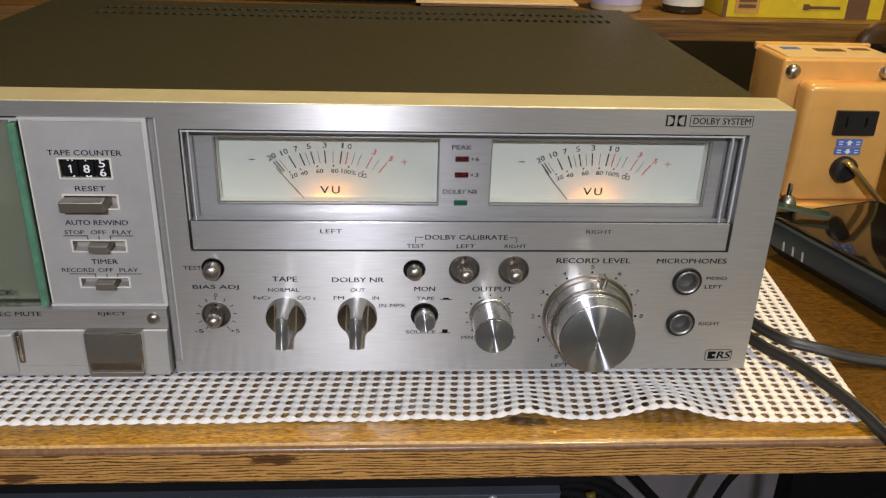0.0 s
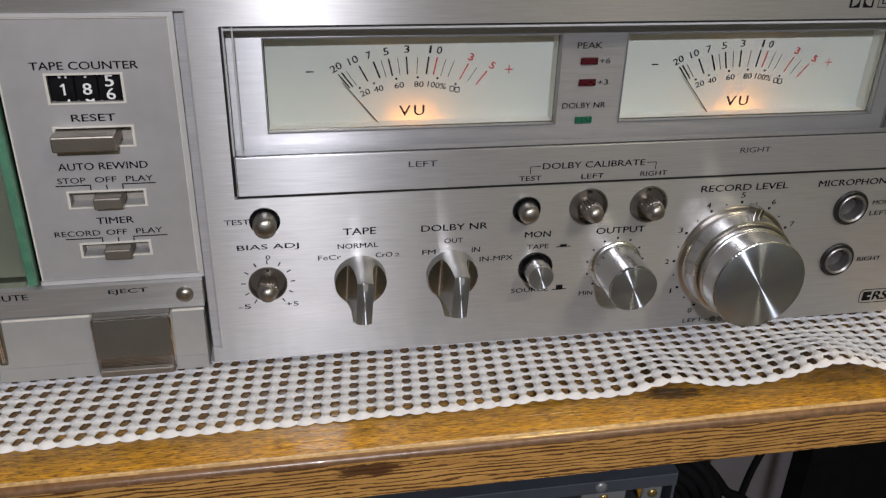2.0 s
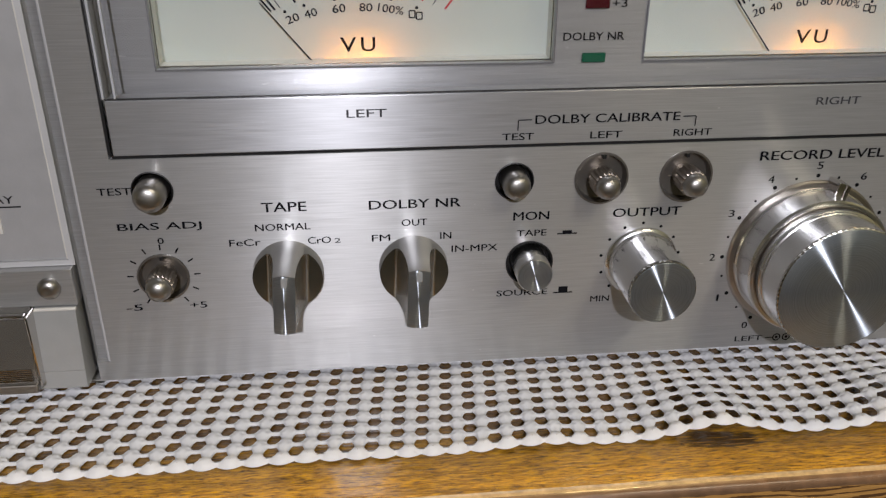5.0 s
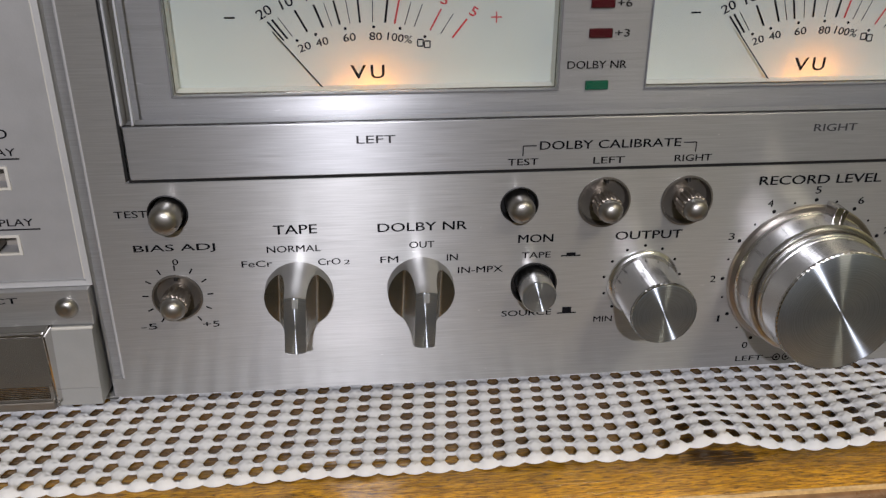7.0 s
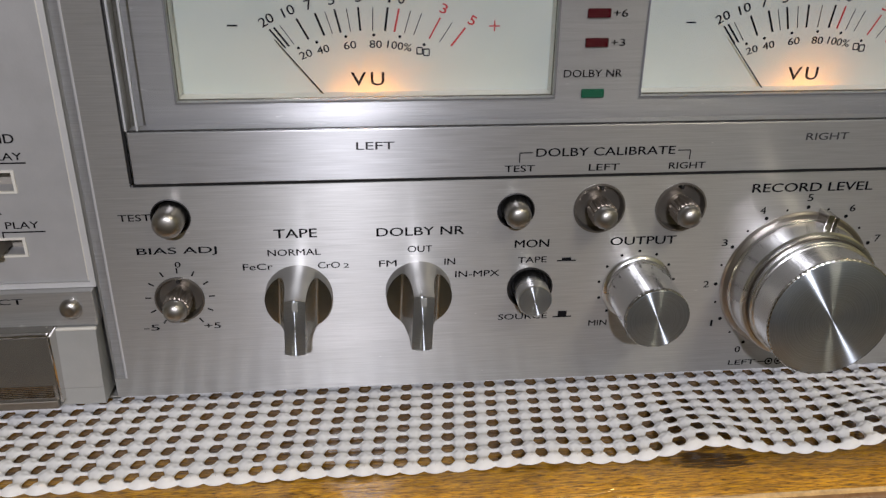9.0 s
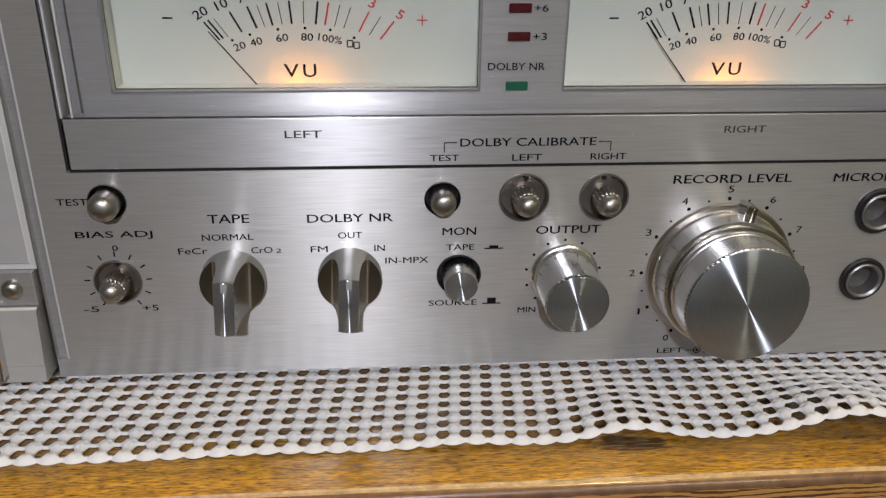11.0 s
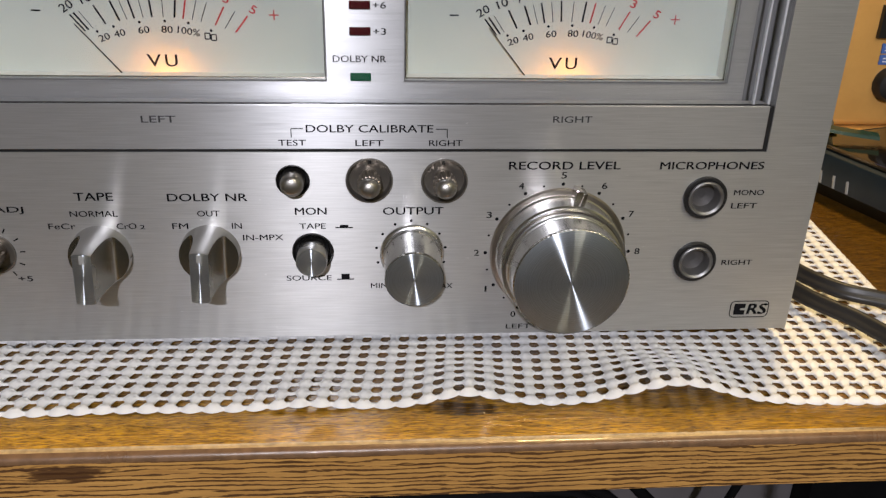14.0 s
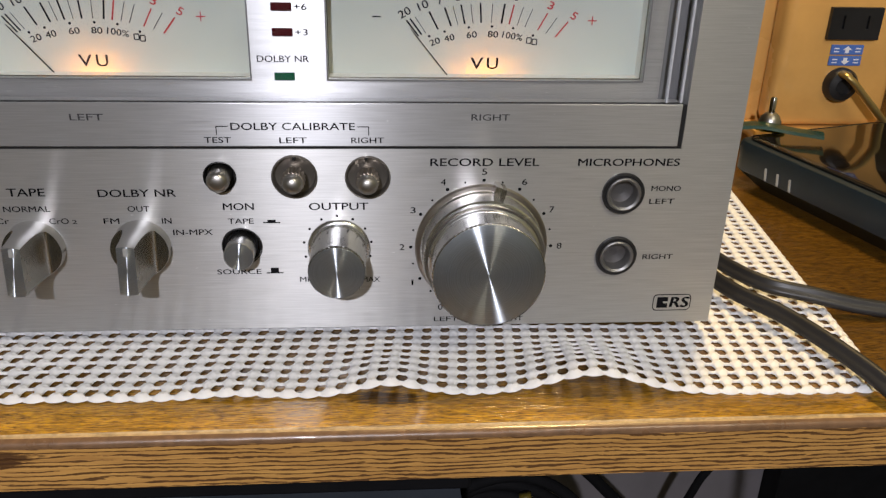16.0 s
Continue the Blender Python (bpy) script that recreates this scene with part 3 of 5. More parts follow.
def mesh_mat():
    """An open-weave mat: columns of soft beads joined by thin webs, with six-sided gaps."""
    px, py = 0.00665, 0.0052
    half = ((0.325, 0.0), (0.245, 0.25), (0.170, 0.425), (0.055, 0.438))
    edge = ((0.5, 0.0), (0.5, 0.25), (0.5, 0.5), (0.17, 0.5))
    turn4 = lambda p: [*p, *[(-x, y) for x, y in p[::-1]], *[(-x, -y) for x, y in p[1:]], *[(x, -y) for x, y in p[:0:-1]]]
    GAP, CELL = turn4(half), turn4(edge)
    n, levels = len(GAP), (0.0, 0.22, 0.5, 0.78, 1.0)
    verts, faces = [], []

    def place(u, v, h):
        # columns lean a little to the back right, rows follow the front edge
        x = u + 0.10 * (v + 0.035)
        y = v - 0.004 * max(0.0, min(1.0, (u + 0.10) / 0.12))
        return (x, y, mat_height(x, y) + h)

    def height(du, dv):
        # du, dv: offset from the gap's middle, in cells
        a, b = 0.5 - abs(du), 0.5 - abs(dv)
        bead = math.sqrt(max(0.0, 1 - (a / 0.37) ** 2 - (b / 0.52) ** 2))
        web = 0.30 * math.sqrt(max(0.0, 1 - (b / 0.17) ** 2))
        return 0.0014 * max(bead, 0.8 * web, 0.10)

    u0, u1 = -0.452, 0.0488
    cols = int((u1 - u0) / px)
    for i in range(cols):
        uc = u1 - (i + 0.5) * px
        rows = 62 if uc > -0.02 else 8
        for j in range(rows):
            vc = -0.0316 + (j + 0.5) * py
            jit = noise.noise(Vector((uc * 300, vc * 300, 0))) * 0.06
            first = len(verts)
            for q in levels:
                for (gx, gy), (su, sv) in zip(GAP, CELL):
                    gu, gv = gx * (1 + jit * 2), gy * (1 + jit * 0.5)
                    du, dv = gu + (su - gu) * q, gv + (sv - gv) * q
                    h = height(du, dv) * (1.0 if q else 0.5)
                    verts.append(place(uc + du * px, vc + dv * py, h))
            low = len(verts)
            for k in range(n):
                x, y, z = verts[first + k]
                verts.append((x, y, z - 0.0006))
            for r in range(len(levels) - 1):
                for k in range(n):
                    a, b = first + r * n + k, first + r * n + (k + 1) % n
                    faces.append((a, b, b + n, a + n))
            for k in range(n):
                faces.append((low + k, low + (k + 1) % n, first + (k + 1) % n, first + k))
        # scalloped hem along the front
        first = len(verts)
        m = 10
        for q in range(4):
            for k in range(m + 1):
                du = k / m - 0.5
                r = 0.0008 + 0.0012 * abs(math.sin(math.pi * du)) ** 0.9
                a = q / 3 * math.pi / 2
                top = height(du, 0.5) * 0.95
                verts.append(place(uc + du * px, -0.0316 - r * math.sin(a), top * math.cos(a) - 0.0006 * math.sin(a)))
        for q in range(3):
            for k in range(m):
                a = first + q * (m + 1) + k
                faces.append((a, a + 1, a + m + 2, a + m + 1))
    # scalloped hem along the free side
    for j in range(62):
        vc = -0.0316 + (j + 0.5) * py
        first = len(verts)
        m = 8
        for q in range(4):
            for k in range(m + 1):
                dv = k / m - 0.5
                r = 0.0004 + 0.0016 * math.cos(math.pi * dv)
                a = q / 3 * math.pi / 2
                verts.append(place(u1 + r * math.sin(a), vc + dv * py, height(0.5, dv) * math.cos(a)))
        for q in range(3):
            for k in range(m):
                a = first + q * (m + 1) + k
                faces.append((a, a + m + 1, a + m + 2, a + 1))
    me = bpy.data.meshes.new("mesh_mat")
    me.from_pydata(verts, [], faces)
    me.update()
    for p in me.polygons:
        p.use_smooth = True
    me.materials.append(MAT_WHITE)
    return tagged(new("mesh_mat", me), "white open-weave non-slip mat rippled along the shelf edge", "mat")


# ================= cassette deck =================
MM = 0.001
TOP = 0.138
WIN = (-0.2765, -0.0197, 0.0675, 0.1265)


def knob_at(x, z):
    return (x * MM, 0.0, z * MM)


def deck_body(deck):
    rects = [WIN, (-0.4000, -0.2895, 0.0016, 0.1313), (-0.2896, -0.2858, 0.0075, 0.1313)]
    rounds = [(-0.2670, 0.0588, 0.0052), (-0.2676, 0.0336, 0.0070), (-0.1720, 0.0581, 0.0052), (-0.1480, 0.0581, 0.0074), (-0.1241, 0.0578, 0.0074),
              (-0.1669, 0.0334, 0.0066), (-0.0378, 0.0519, 0.0060), (-0.0377, 0.0285, 0.0060)]
    panel = part("front_panel", plate(-0.44, 0.0, 0.0012, TOP, 0.0, 0.0227, rects, rounds), ALU, deck, "brushed aluminium front panel")
    # Strip over the aluminium; its gold colour stands for warm lamplight.
    part("top_edge", boxed(-0.4398, -0.0002, 0.0006, 0.0226, TOP - 0.0002, TOP + 0.0004, 0.0003, 2), LAMPLIT_EDGE, deck, "top edge of the panel, gold painted in for warm lamplight")
    part("groove_floor", boxed(-0.2899, -0.2854, 0.0022, 0.0040, 0.0070, 0.1318), ALU_DARK, deck)
    bm = bmesh.new()  # rolled edge of the panel along the groove
    prof = [(-0.2858 - 0.0010 * math.sin(radians(a)), 0.0010 - 0.0010 * math.cos(radians(a))) for a in range(0, 91, 15)] + [(-0.2868, 0.0021), (-0.2858, 0.0021)]
    low, top = ([bm.verts.new((x, y, z)) for x, y in prof] for z in (0.0076, 0.1312))
    for k in range(len(prof)):
        j = (k + 1) % len(prof)
        bm.faces.new([low[k], low[j], top[j], top[k]])
    bm.faces.new(low)
    bm.faces.new(top)
    part("rolled_edge", bm, PLATE, deck)
    part("panel_backing", plate(-0.4395, -0.0005, 0.0022, TOP - 0.001, 0.0228, 0.0232, [WIN]), BLACK, deck)
    # cover: a folded sheet with two rows of vent slots
    slots = []
    for i in range(62):
        x = -0.0275 - i * 0.0059
        slots += [(x - 0.0016, x + 0.0016, 0.244, 0.256), (x - 0.0016, x + 0.0016, 0.268, 0.280)]
    bm = plate(-0.4365, -0.0036, 0.0228, 0.3060, 0.0, 0.0012, slots)
    for v in bm.verts:
        x, y, z = v.co
        v.co = Vector((x, z, 0.1352 - y))
    part("cover", bm, COVER, deck, "brown-black textured steel cover with vent slots", smooth=False)
    part("case_side", boxed(-0.0048, -0.0036, 0.0228, 0.3060, 0.0035, 0.1340), COVER, deck)
    part("case_side", boxed(-0.4365, -0.4353, 0.0228, 0.3060, 0.0035, 0.1340), COVER, deck)
    part("case_back", boxed(-0.4353, -0.0048, 0.3048, 0.3060, 0.0035, 0.1340), COVER, deck)
    part("case_floor", boxed(-0.4353, -0.0048, 0.0228, 0.3048, 0.0035, 0.0047), COVER, deck)
    part("chassis_inside", boxed(-0.43, -0.01, 0.040, 0.30, 0.006, 0.105), BLACK, deck)
    for x in (-0.40, -0.04):
        for y in (0.05, 0.27):
            bm = lathe([(0, 0), (0.011, 0), (0.012, 0.002), (0.012, 0.0065), (0, 0.0065)], 24)
            for v in bm.verts:
                v.co = Vector((v.co.x, v.co.z, v.co.y))
            part("foot", bm, BLACK, deck, place=(x, y, -0.0030))
    return panel


def deck_window(deck, panel):
    x0, x1, z0, z1 = WIN
    # strip below the window; black bars in the gap round it paint its shade
    part("gap_lining", boxed(x0 - 0.002, x1 + 0.002, 0.0385, 0.0395, z0 - 0.002, z1 + 0.002), BLACK, deck)
    strip = part("window_strip", boxed(-0.2752, -0.0212, 0.0000, 0.0068, 0.0684, 0.0827, 0.0003), ALU_DARK, deck, "brushed aluminium strip below the meter window")
    part("strip_gap_shade", boxed(-0.2757, -0.0198, 0.0003, 0.0012, 0.0676, 0.0683), BLACK, deck)
    part("strip_gap_shade", boxed(-0.0211, -0.0198, 0.0003, 0.0012, 0.0684, 0.0825), BLACK, deck)
    # plate behind the pane, with two openings
    open_l, open_r = (-0.2636, -0.1612, 0.0880, 0.1202), (-0.1365, -0.0330, 0.0880, 0.1202)
    back = part("window_plate", plate(-0.2764, -0.0268, 0.0690, 0.1258, 0.0095, 0.0112, [open_l, open_r]), ALU_DARK, deck, "silver plate behind the window")
    for a, b, c, d in (open_l, open_r):
        bm = bmesh.new()
        for r in ((a - 0.0004, a, c - 0.0004, d + 0.0004), (b, b + 0.0004, c - 0.0004, d + 0.0004), (a, b, c - 0.0004, c), (a, b, d, d + 0.0004)):
            box(bm, r[0], r[1], 0.0090, 0.0094, r[2], r[3])
        part("opening_rim", bm, PLATE_DARK, back)
    part("side_band", boxed(-0.0266, -0.0200, 0.0100, 0.0110, 0.0690, 0.1258), PLATE_DARK, deck)
    pane = part("window_pane", boxed(-0.2758, -0.0204, -0.0002, 0.0000, 0.0830, 0.1262), GLASS, deck, "clear acrylic window")
    pane.visible_shadow = False
    # black bars laid in the gaps beside and above the window as their shade
    part("window_gap_shade", boxed(-0.2765, -0.2758, 0.0003, 0.0012, 0.0685, 0.1265), BLACK, deck)
    part("window_gap_shade", boxed(-0.2757, -0.0198, 0.0003, 0.0012, 0.1259, 0.1265), BLACK, deck)
    for xa, xb in ((-0.2757, -0.2751), (-0.2728, -0.2722), (-0.0224, -0.0216), (-0.0272, -0.0265)):
        part("pane_edge", boxed(xa, xb, 0.0001, 0.0016, 0.0830, 0.1262, 0.0002, 1), ACRYLIC_EDGE, pane)
    part("pane_edge", boxed(-0.2752, -0.0216, 0.0004, 0.0030, 0.1249, 0.1257, 0.0002, 1), ACRYLIC_EDGE, pane)
    part("pane_seam", boxed(-0.2752, -0.0212, 0.0003, 0.0010, 0.0826, 0.0831), BLACK, strip)
    # lamps and words between the meters
    for z, m in ((111.4, RED_LENS), (103.6, RED_LENS), (89.6, GREEN_LENS)):
        part("indicator", boxed(-0.1535, -0.1471, 0.0088, 0.0096, (z - 1.9) * MM, (z + 0.6) * MM, 0.0002, 1), m, back)
    yb = 0.00935
    lettering("PEAK", -0.1506, 0.1163, 0.0092, 0.0022, back, y=yb)
    lettering("+6", -0.1444, 0.1107, 0.0040, 0.0020, back, y=yb)
    lettering("+3", -0.1444, 0.1029, 0.0040, 0.0020, back, y=yb)
    lettering("DOLBY NR", -0.1506, 0.0945, 0.0164, 0.0021, back, y=yb)
    lettering("LEFT", -0.2111, 0.0780, 0.0102, 0.0021, strip, INK_SOFT)
    lettering("RIGHT", -0.0844, 0.0782, 0.0124, 0.0021, strip, INK_SOFT)
    lettering("DOLBY CALIBRATE", -0.1476, 0.0751, 0.0392, 0.0024, strip)
    lettering("TEST", -0.1716, 0.0706, 0.0084, 0.0019, strip)
    lettering("LEFT", -0.1478, 0.0705, 0.0087, 0.0019, strip)
    lettering("RIGHT", -0.1240, 0.0705, 0.0105, 0.0019, strip)
    for xa, xb, z in ((-0.1717, -0.1680, 0.0751), (-0.1236, -0.1272, 0.0750)):
        bm = bmesh.new()
        rule(bm, xa, z, xb, z, 0.00028)
        rule(bm, xa, z, xa, z - 0.0028, 0.00028, y=-0.00014)
        bmesh.ops.remove_doubles(bm, verts=bm.verts, dist=0.00008)
        part("bracket_line", bm, INK, strip)
    for cx in (-0.2118, -0.0841):
        vu_meter(deck, cx, open_l if cx < -0.15 else open_r)


def vu_meter(deck, cx, opening):
    yd = 0.0190
    dial = part("meter_dial", boxed(opening[0] - 0.002, opening[1] + 0.002, yd, yd + 0.0006, 0.0815, 0.1245), DIAL, deck, "cream meter dial lit amber from behind")
    y = yd - 0.00012
    pivot = Vector((cx, 0, 0.0715))

    def at(deg, r):
        a = radians(deg)
        return pivot.x + r * math.sin(a), pivot.z + r * math.cos(a)

    inner = lambda d: 0.0333 + 0.0034 * (abs(d) / 38) ** 2
    for deg, w, red in ((-38.5, 0.5, 0), (-36.8, 0.55, 0), (-28, 0.55, 0), (-20.8, 0.6, 0), (-13.2, 0.55, 0), (-4.0, 0.55, 0), (7.6, 0.6, 0), (12.0, 0.5, 1), (28.2, 0.45, 1), (38.2, 0.5, 1)):
        bm = bmesh.new()
        r = inner(deg)
        rule(bm, *at(deg, r), *at(deg, r + 0.0064), w * MM, y)
        part("tick_mark", bm, INK_RED if red else INK, dial)
    for deg in (-34.6, -17.0, -8.6, 1.8, 16.6, 21.0, 33.0):
        bm = bmesh.new()
        r = inner(deg)
        rule(bm, *at(deg, r), *at(deg, r + 0.0062), 0.00022, y)
        part("tick_mark", bm, INK, dial)
    for deg, s, dx, red in ((-37.3, "20", 0, 0), (-29.2, "10", 0, 0), (-21.8, "7", 0, 0), (-13.6, "5", 0, 0), (-3.6, "3", 0, 0), (7.8, "1", 0, 0), (12.2, "0", 0, 0), (27.8, "3", 0, 1), (38.5, "5", 0, 1)):
        x, z = at(deg, inner(deg) + 0.0090)
        lettering(s, x, z, {"20": 0.0040, "10": 0.0034, "1": 0.0007}.get(s, 0.0018), 0.0026, dial, INK_RED if red else INK, y=y, turn=radians(deg) * 0.8, name="numeral")
    for deg, s in ((-33.0, "20"), (-24.3, "40"), (-10.3, "60"), (3.4, "80"), (16.0, "100%")):
        x, z = at(deg, inner(deg) - 0.0037)
        lettering(s, x, z, 0.0017 * len(s), 0.0021, dial, y=y, turn=radians(deg) * 0.6, name="numeral")
        bm = bmesh.new()
        dot(bm, *at(deg - 1.0, inner(deg) - 0.0012), 0.00042, y)
        part("scale_dot", bm, INK, dial)
    # small double-box sign
    x, z = at(28.5, inner(28.5) - 0.0040)
    bm = bmesh.new()
    for k in (-1, 1):
        for a, b, c, d in ((-0.9, -0.9, 0.9, -0.9), (0.9, -0.9, 0.9, 0.9), (0.9, 0.9, -0.9, 0.9), (-0.9, 0.9, -0.9, -0.9)):
            rule(bm, x + (k * 0.95 + a * 0.85) * MM, z + b * MM - k * 0.00022, x + (k * 0.95 + c * 0.85) * MM, z + d * MM - k * 0.00022, 0.00034, y)
    dot(bm, x + 0.0003, z + 0.0019, 0.00042, y)
    part("double_box_sign", bm, INK, dial)
    bm = bmesh.new()
    rule(bm, cx - 0.0381, 0.1064, cx - 0.0353, 0.1064, 0.00045, y)
    part("minus_sign", bm, INK, dial)
    bm = bmesh.new()
    rule(bm, cx + 0.0333, 0.1058, cx + 0.0363, 0.1058, 0.00035, y)
    rule(bm, cx + 0.0348, 0.1043, cx + 0.0348, 0.1058 - 0.0002, 0.00035, y)
    rule(bm, cx + 0.0348, 0.1060, cx + 0.0348, 0.1073, 0.00035, y)
    part("plus_sign", bm, INK_RED, dial)
    lettering("V", cx - 0.0033, 0.0914, 0.0042, 0.0038, dial, y=y, bold=0.0)
    lettering("U", cx + 0.0020, 0.0914, 0.0037, 0.0038, dial, y=y, bold=0.0)
    # needle and the sill that hides its pivot
    bm = bmesh.new()
    a, b = at(-39.2, 0.0110), at(-39.2, 0.0405)
    d = (Vector((b[0], 0, b[1])) - Vector((a[0], 0, a[1]))).normalized()
    n = Vector((-d.z, 0, d.x))
    for y0, y1 in ((yd - 0.0016, yd - 0.0014),):
        vs = [bm.verts.new(Vector((q[0], yy, q[1])) + n * s) for q, w in ((a, 0.00022), (b, 0.00012)) for s in (-w, w) for yy in (y0, y1)]
        for f in ((0, 1, 3, 2), (4, 5, 7, 6), (0, 1, 5, 4), (2, 3, 7, 6), (0, 2, 6, 4), (1, 3, 7, 5)):
            bm.faces.new([vs[i] for i in f])
    part("needle", bm, INK, dial, "thin black needle at rest")
    # side walls of the opening
    a, b, c, d = opening
    bm = bmesh.new()
    for r in ((a - 0.0012, a - 0.0002, c - 0.0012, d + 0.0012), (b + 0.0002, b + 0.0012, c - 0.0012, d + 0.0012), (a - 0.0002, b + 0.0002, c - 0.0012, c - 0.0002), (a - 0.0002, b + 0.0002, d + 0.0002, d + 0.0012)):
        box(bm, r[0], r[1], 0.0113, yd - 0.0001, r[2], r[3])
    part("opening_wall", bm, CARD, dial, "pale wall round the dial")
    bm = bmesh.new()  # thin dark line just inside the opening
    for r in ((a + 0.0001, a + 0.00035, c, d), (b - 0.00035, b - 0.0001, c, d), (a + 0.00035, b - 0.00035, c, c + 0.00028)):
        box(bm, r[0], r[1], 0.0114, 0.0120, r[2], r[3])
    part("opening_gasket", bm, STEEL_DARK, dial)
    bulb = part("dial_bulb", lathe([(0, -0.0012), (0.0012, -0.0008), (0.0014, 0), (0.0012, 0.0008), (0, 0.0012)], 14), CHROME, dial, smooth=True, place=(cx, yd + 0.0125, 0.0842))
    lamp("dial_lamp", "POINT", (cx, yd + 0.0046, 0.0838), (cx, 0, 0.1), 0.060, (1.0, 0.53, 0.02), 0.0012)


def prism(r, y0, y1, n, cant=0.0):
    """The fluted wall of a knob: n flat, polished facets from y0 to y1."""
    bm = bmesh.new()
    a, b = [[bm.verts.new((rr * math.sin(2 * math.pi * k / n), y, rr * math.cos(2 * math.pi * k / n))) for k in range(n)] for rr, y in ((r, y0), (r - cant, y1))]
    for k in range(n):
        j = (k + 1) % n
        bm.faces.new([a[k], a[j], b[j], b[k]])
    return bm


def record_knob(deck, x, z):
    base = part("record_level_knob", lathe([(0.0229, 0), (0.0229, -0.0005), (0.0224, -0.0010), (0.0209, -0.0012)], 96), COLLAR, deck, "large two-part silver level knob", smooth=True, place=knob_at(x, z))
    part("outer_ring", lathe([(0.0211, -0.0008), (0.0211, -0.0020), (0.0207, -0.0024), (0.0207, -0.0098), (0.0202, -0.0104), (0.0193, -0.0104)], 96), KNOB_SIDE, base, "polished outer ring", smooth=True)
    part("ring_groove", lathe([(0.0194, -0.0100), (0.0189, -0.0101), (0.0189, -0.0118)], 96), COLLAR, base, smooth=True)
    part("inner_ring", lathe([(0.0188, -0.0112), (0.0190, -0.0115), (0.0190, -0.0128), (0.0187, -0.0131), (0.0187, -0.0138), (0.0184, -0.0140)], 96), KNOB_SIDE, base, smooth=True)
    part("inner_knob", prism(0.0184, -0.0138, -0.0222, 110, 0.0001), KNOB_FLUTE, base, "polished fluted wall")
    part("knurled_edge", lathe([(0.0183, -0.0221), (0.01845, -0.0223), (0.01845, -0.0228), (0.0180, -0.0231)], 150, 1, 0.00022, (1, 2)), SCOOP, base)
    part("knob_face", lathe([(0.0180, -0.0230), (0.0177, -0.0232), (0.0100, -0.0232), (0, -0.0232)], 96), ALU_TURNED, base, "turned silver knob face", smooth=True)
    for xa, xb, zt, name, mat in ((-0.0020, 0.0003, 0.0242, "index_block", CHROME), (0.0003, 0.0019, 0.0238, "index_notch", STEEL_DARK)):
        bm = boxed(xa, xb, -0.0056, 0.0, 0.0205, zt, 0.0003)
        bmesh.ops.rotate(bm, verts=bm.verts, cent=(0, 0, 0), matrix=Matrix.Rotation(radians(13), 3, "Y"))
        part(name, bm, mat, base)


def output_knob(deck, x, z):
    base = part("output_knob", lathe([(0.0106, 0), (0.0106, -0.0008), (0.0101, -0.0014), (0.0096, -0.0016), (0.0093, -0.0024)], 72), KNOB_SIDE, deck, "tall silver output knob", smooth=True, place=knob_at(x, z))
    part("knob_wall", prism(0.0093, -0.0018, -0.0182, 60), KNOB_FLUTE, base, "polished fluted wall")
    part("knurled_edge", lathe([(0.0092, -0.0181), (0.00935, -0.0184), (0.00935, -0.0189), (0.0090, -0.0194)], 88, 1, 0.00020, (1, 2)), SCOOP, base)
    part("knob_face", lathe([(0.0090, -0.0193), (0.0088, -0.0195), (0.0040, -0.0195), (0, -0.0195)], 72), ALU_TURNED, base, smooth=True)


def lever_knob(deck, x, z, tilt):
    """A tall turned knob with both sides scooped away, leaving a bar across it."""
    R, w, L, low = 0.0096, 0.0028, 0.0190, 0.0038
    taper = 0.0009

    def depth(u):
        u = abs(u)
        if u <= w:
            return L
        t = min(1.0, (u - w) / 0.0029)
        return low + (L - low) * (1 - math.sqrt(1 - (1 - t) ** 2)) if t < 1 else low

    us = {-R * 0.999 + 0.00001, R * 0.999 - 0.00001, -w, w, -w - 0.00010, w + 0.00010}
    us |= {-R * math.cos(math.pi * k / 56) for k in range(1, 56) if abs(abs(R * math.cos(math.pi * k / 56)) - w) > 0.0002}
    us = sorted(us)
    loops = []
    for u in us:
        d = depth(u)
        rim = lambda y: math.sqrt(max(1e-10, (R - taper * y / L) ** 2 - u * u)) if R - taper * y / L > abs(u) else 1e-5
        c0, c1 = rim(0), rim(d)
        loops.append(((u, 0, -c0), (u, -d + 0.0003, -c1), (u, -d, -c1 * 0.975), (u, -d, 0), (u, -d, c1 * 0.975), (u, -d + 0.0003, c1), (u, 0, c0)))
    meshes = {}
    for a, b in zip(loops, loops[1:]):
        mid = abs(a[0][0] + b[0][0]) / 2
        for k in range(6):
            kind = "wall" if k in (0, 1, 4, 5) else ("face" if mid < w else "scoop")
            q = meshes.setdefault(kind, bmesh.new())
            q.faces.new([q.verts.new(p) for p in (a[k], a[k + 1], b[k + 1], b[k])])
    for q in meshes.values():
        bmesh.ops.remove_doubles(q, verts=q.verts, dist=1e-7)
        bmesh.ops.rotate(q, verts=q.verts, cent=(0, 0, 0), matrix=Matrix.Rotation(radians(tilt), 3, "Y"))
    ob = part("selector_knob", meshes["wall"], KNOB_WALL, deck, "turned silver selector knob with a finger bar", smooth=True, place=knob_at(x, z))
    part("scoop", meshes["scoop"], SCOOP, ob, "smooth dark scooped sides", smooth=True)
    part("bar_face", meshes["face"], ALU_TURNED, ob, "turned bar face")
    bm = boxed(-0.0008, 0.0008, -L - 0.00005, -L + 0.0010, 0.0052, 0.0080, 0.0001)
    bmesh.ops.rotate(bm, verts=bm.verts, cent=(0, 0, 0), matrix=Matrix.Rotation(radians(tilt), 3, "Y"))
    part("pointer_notch", bm, FROST, ob)


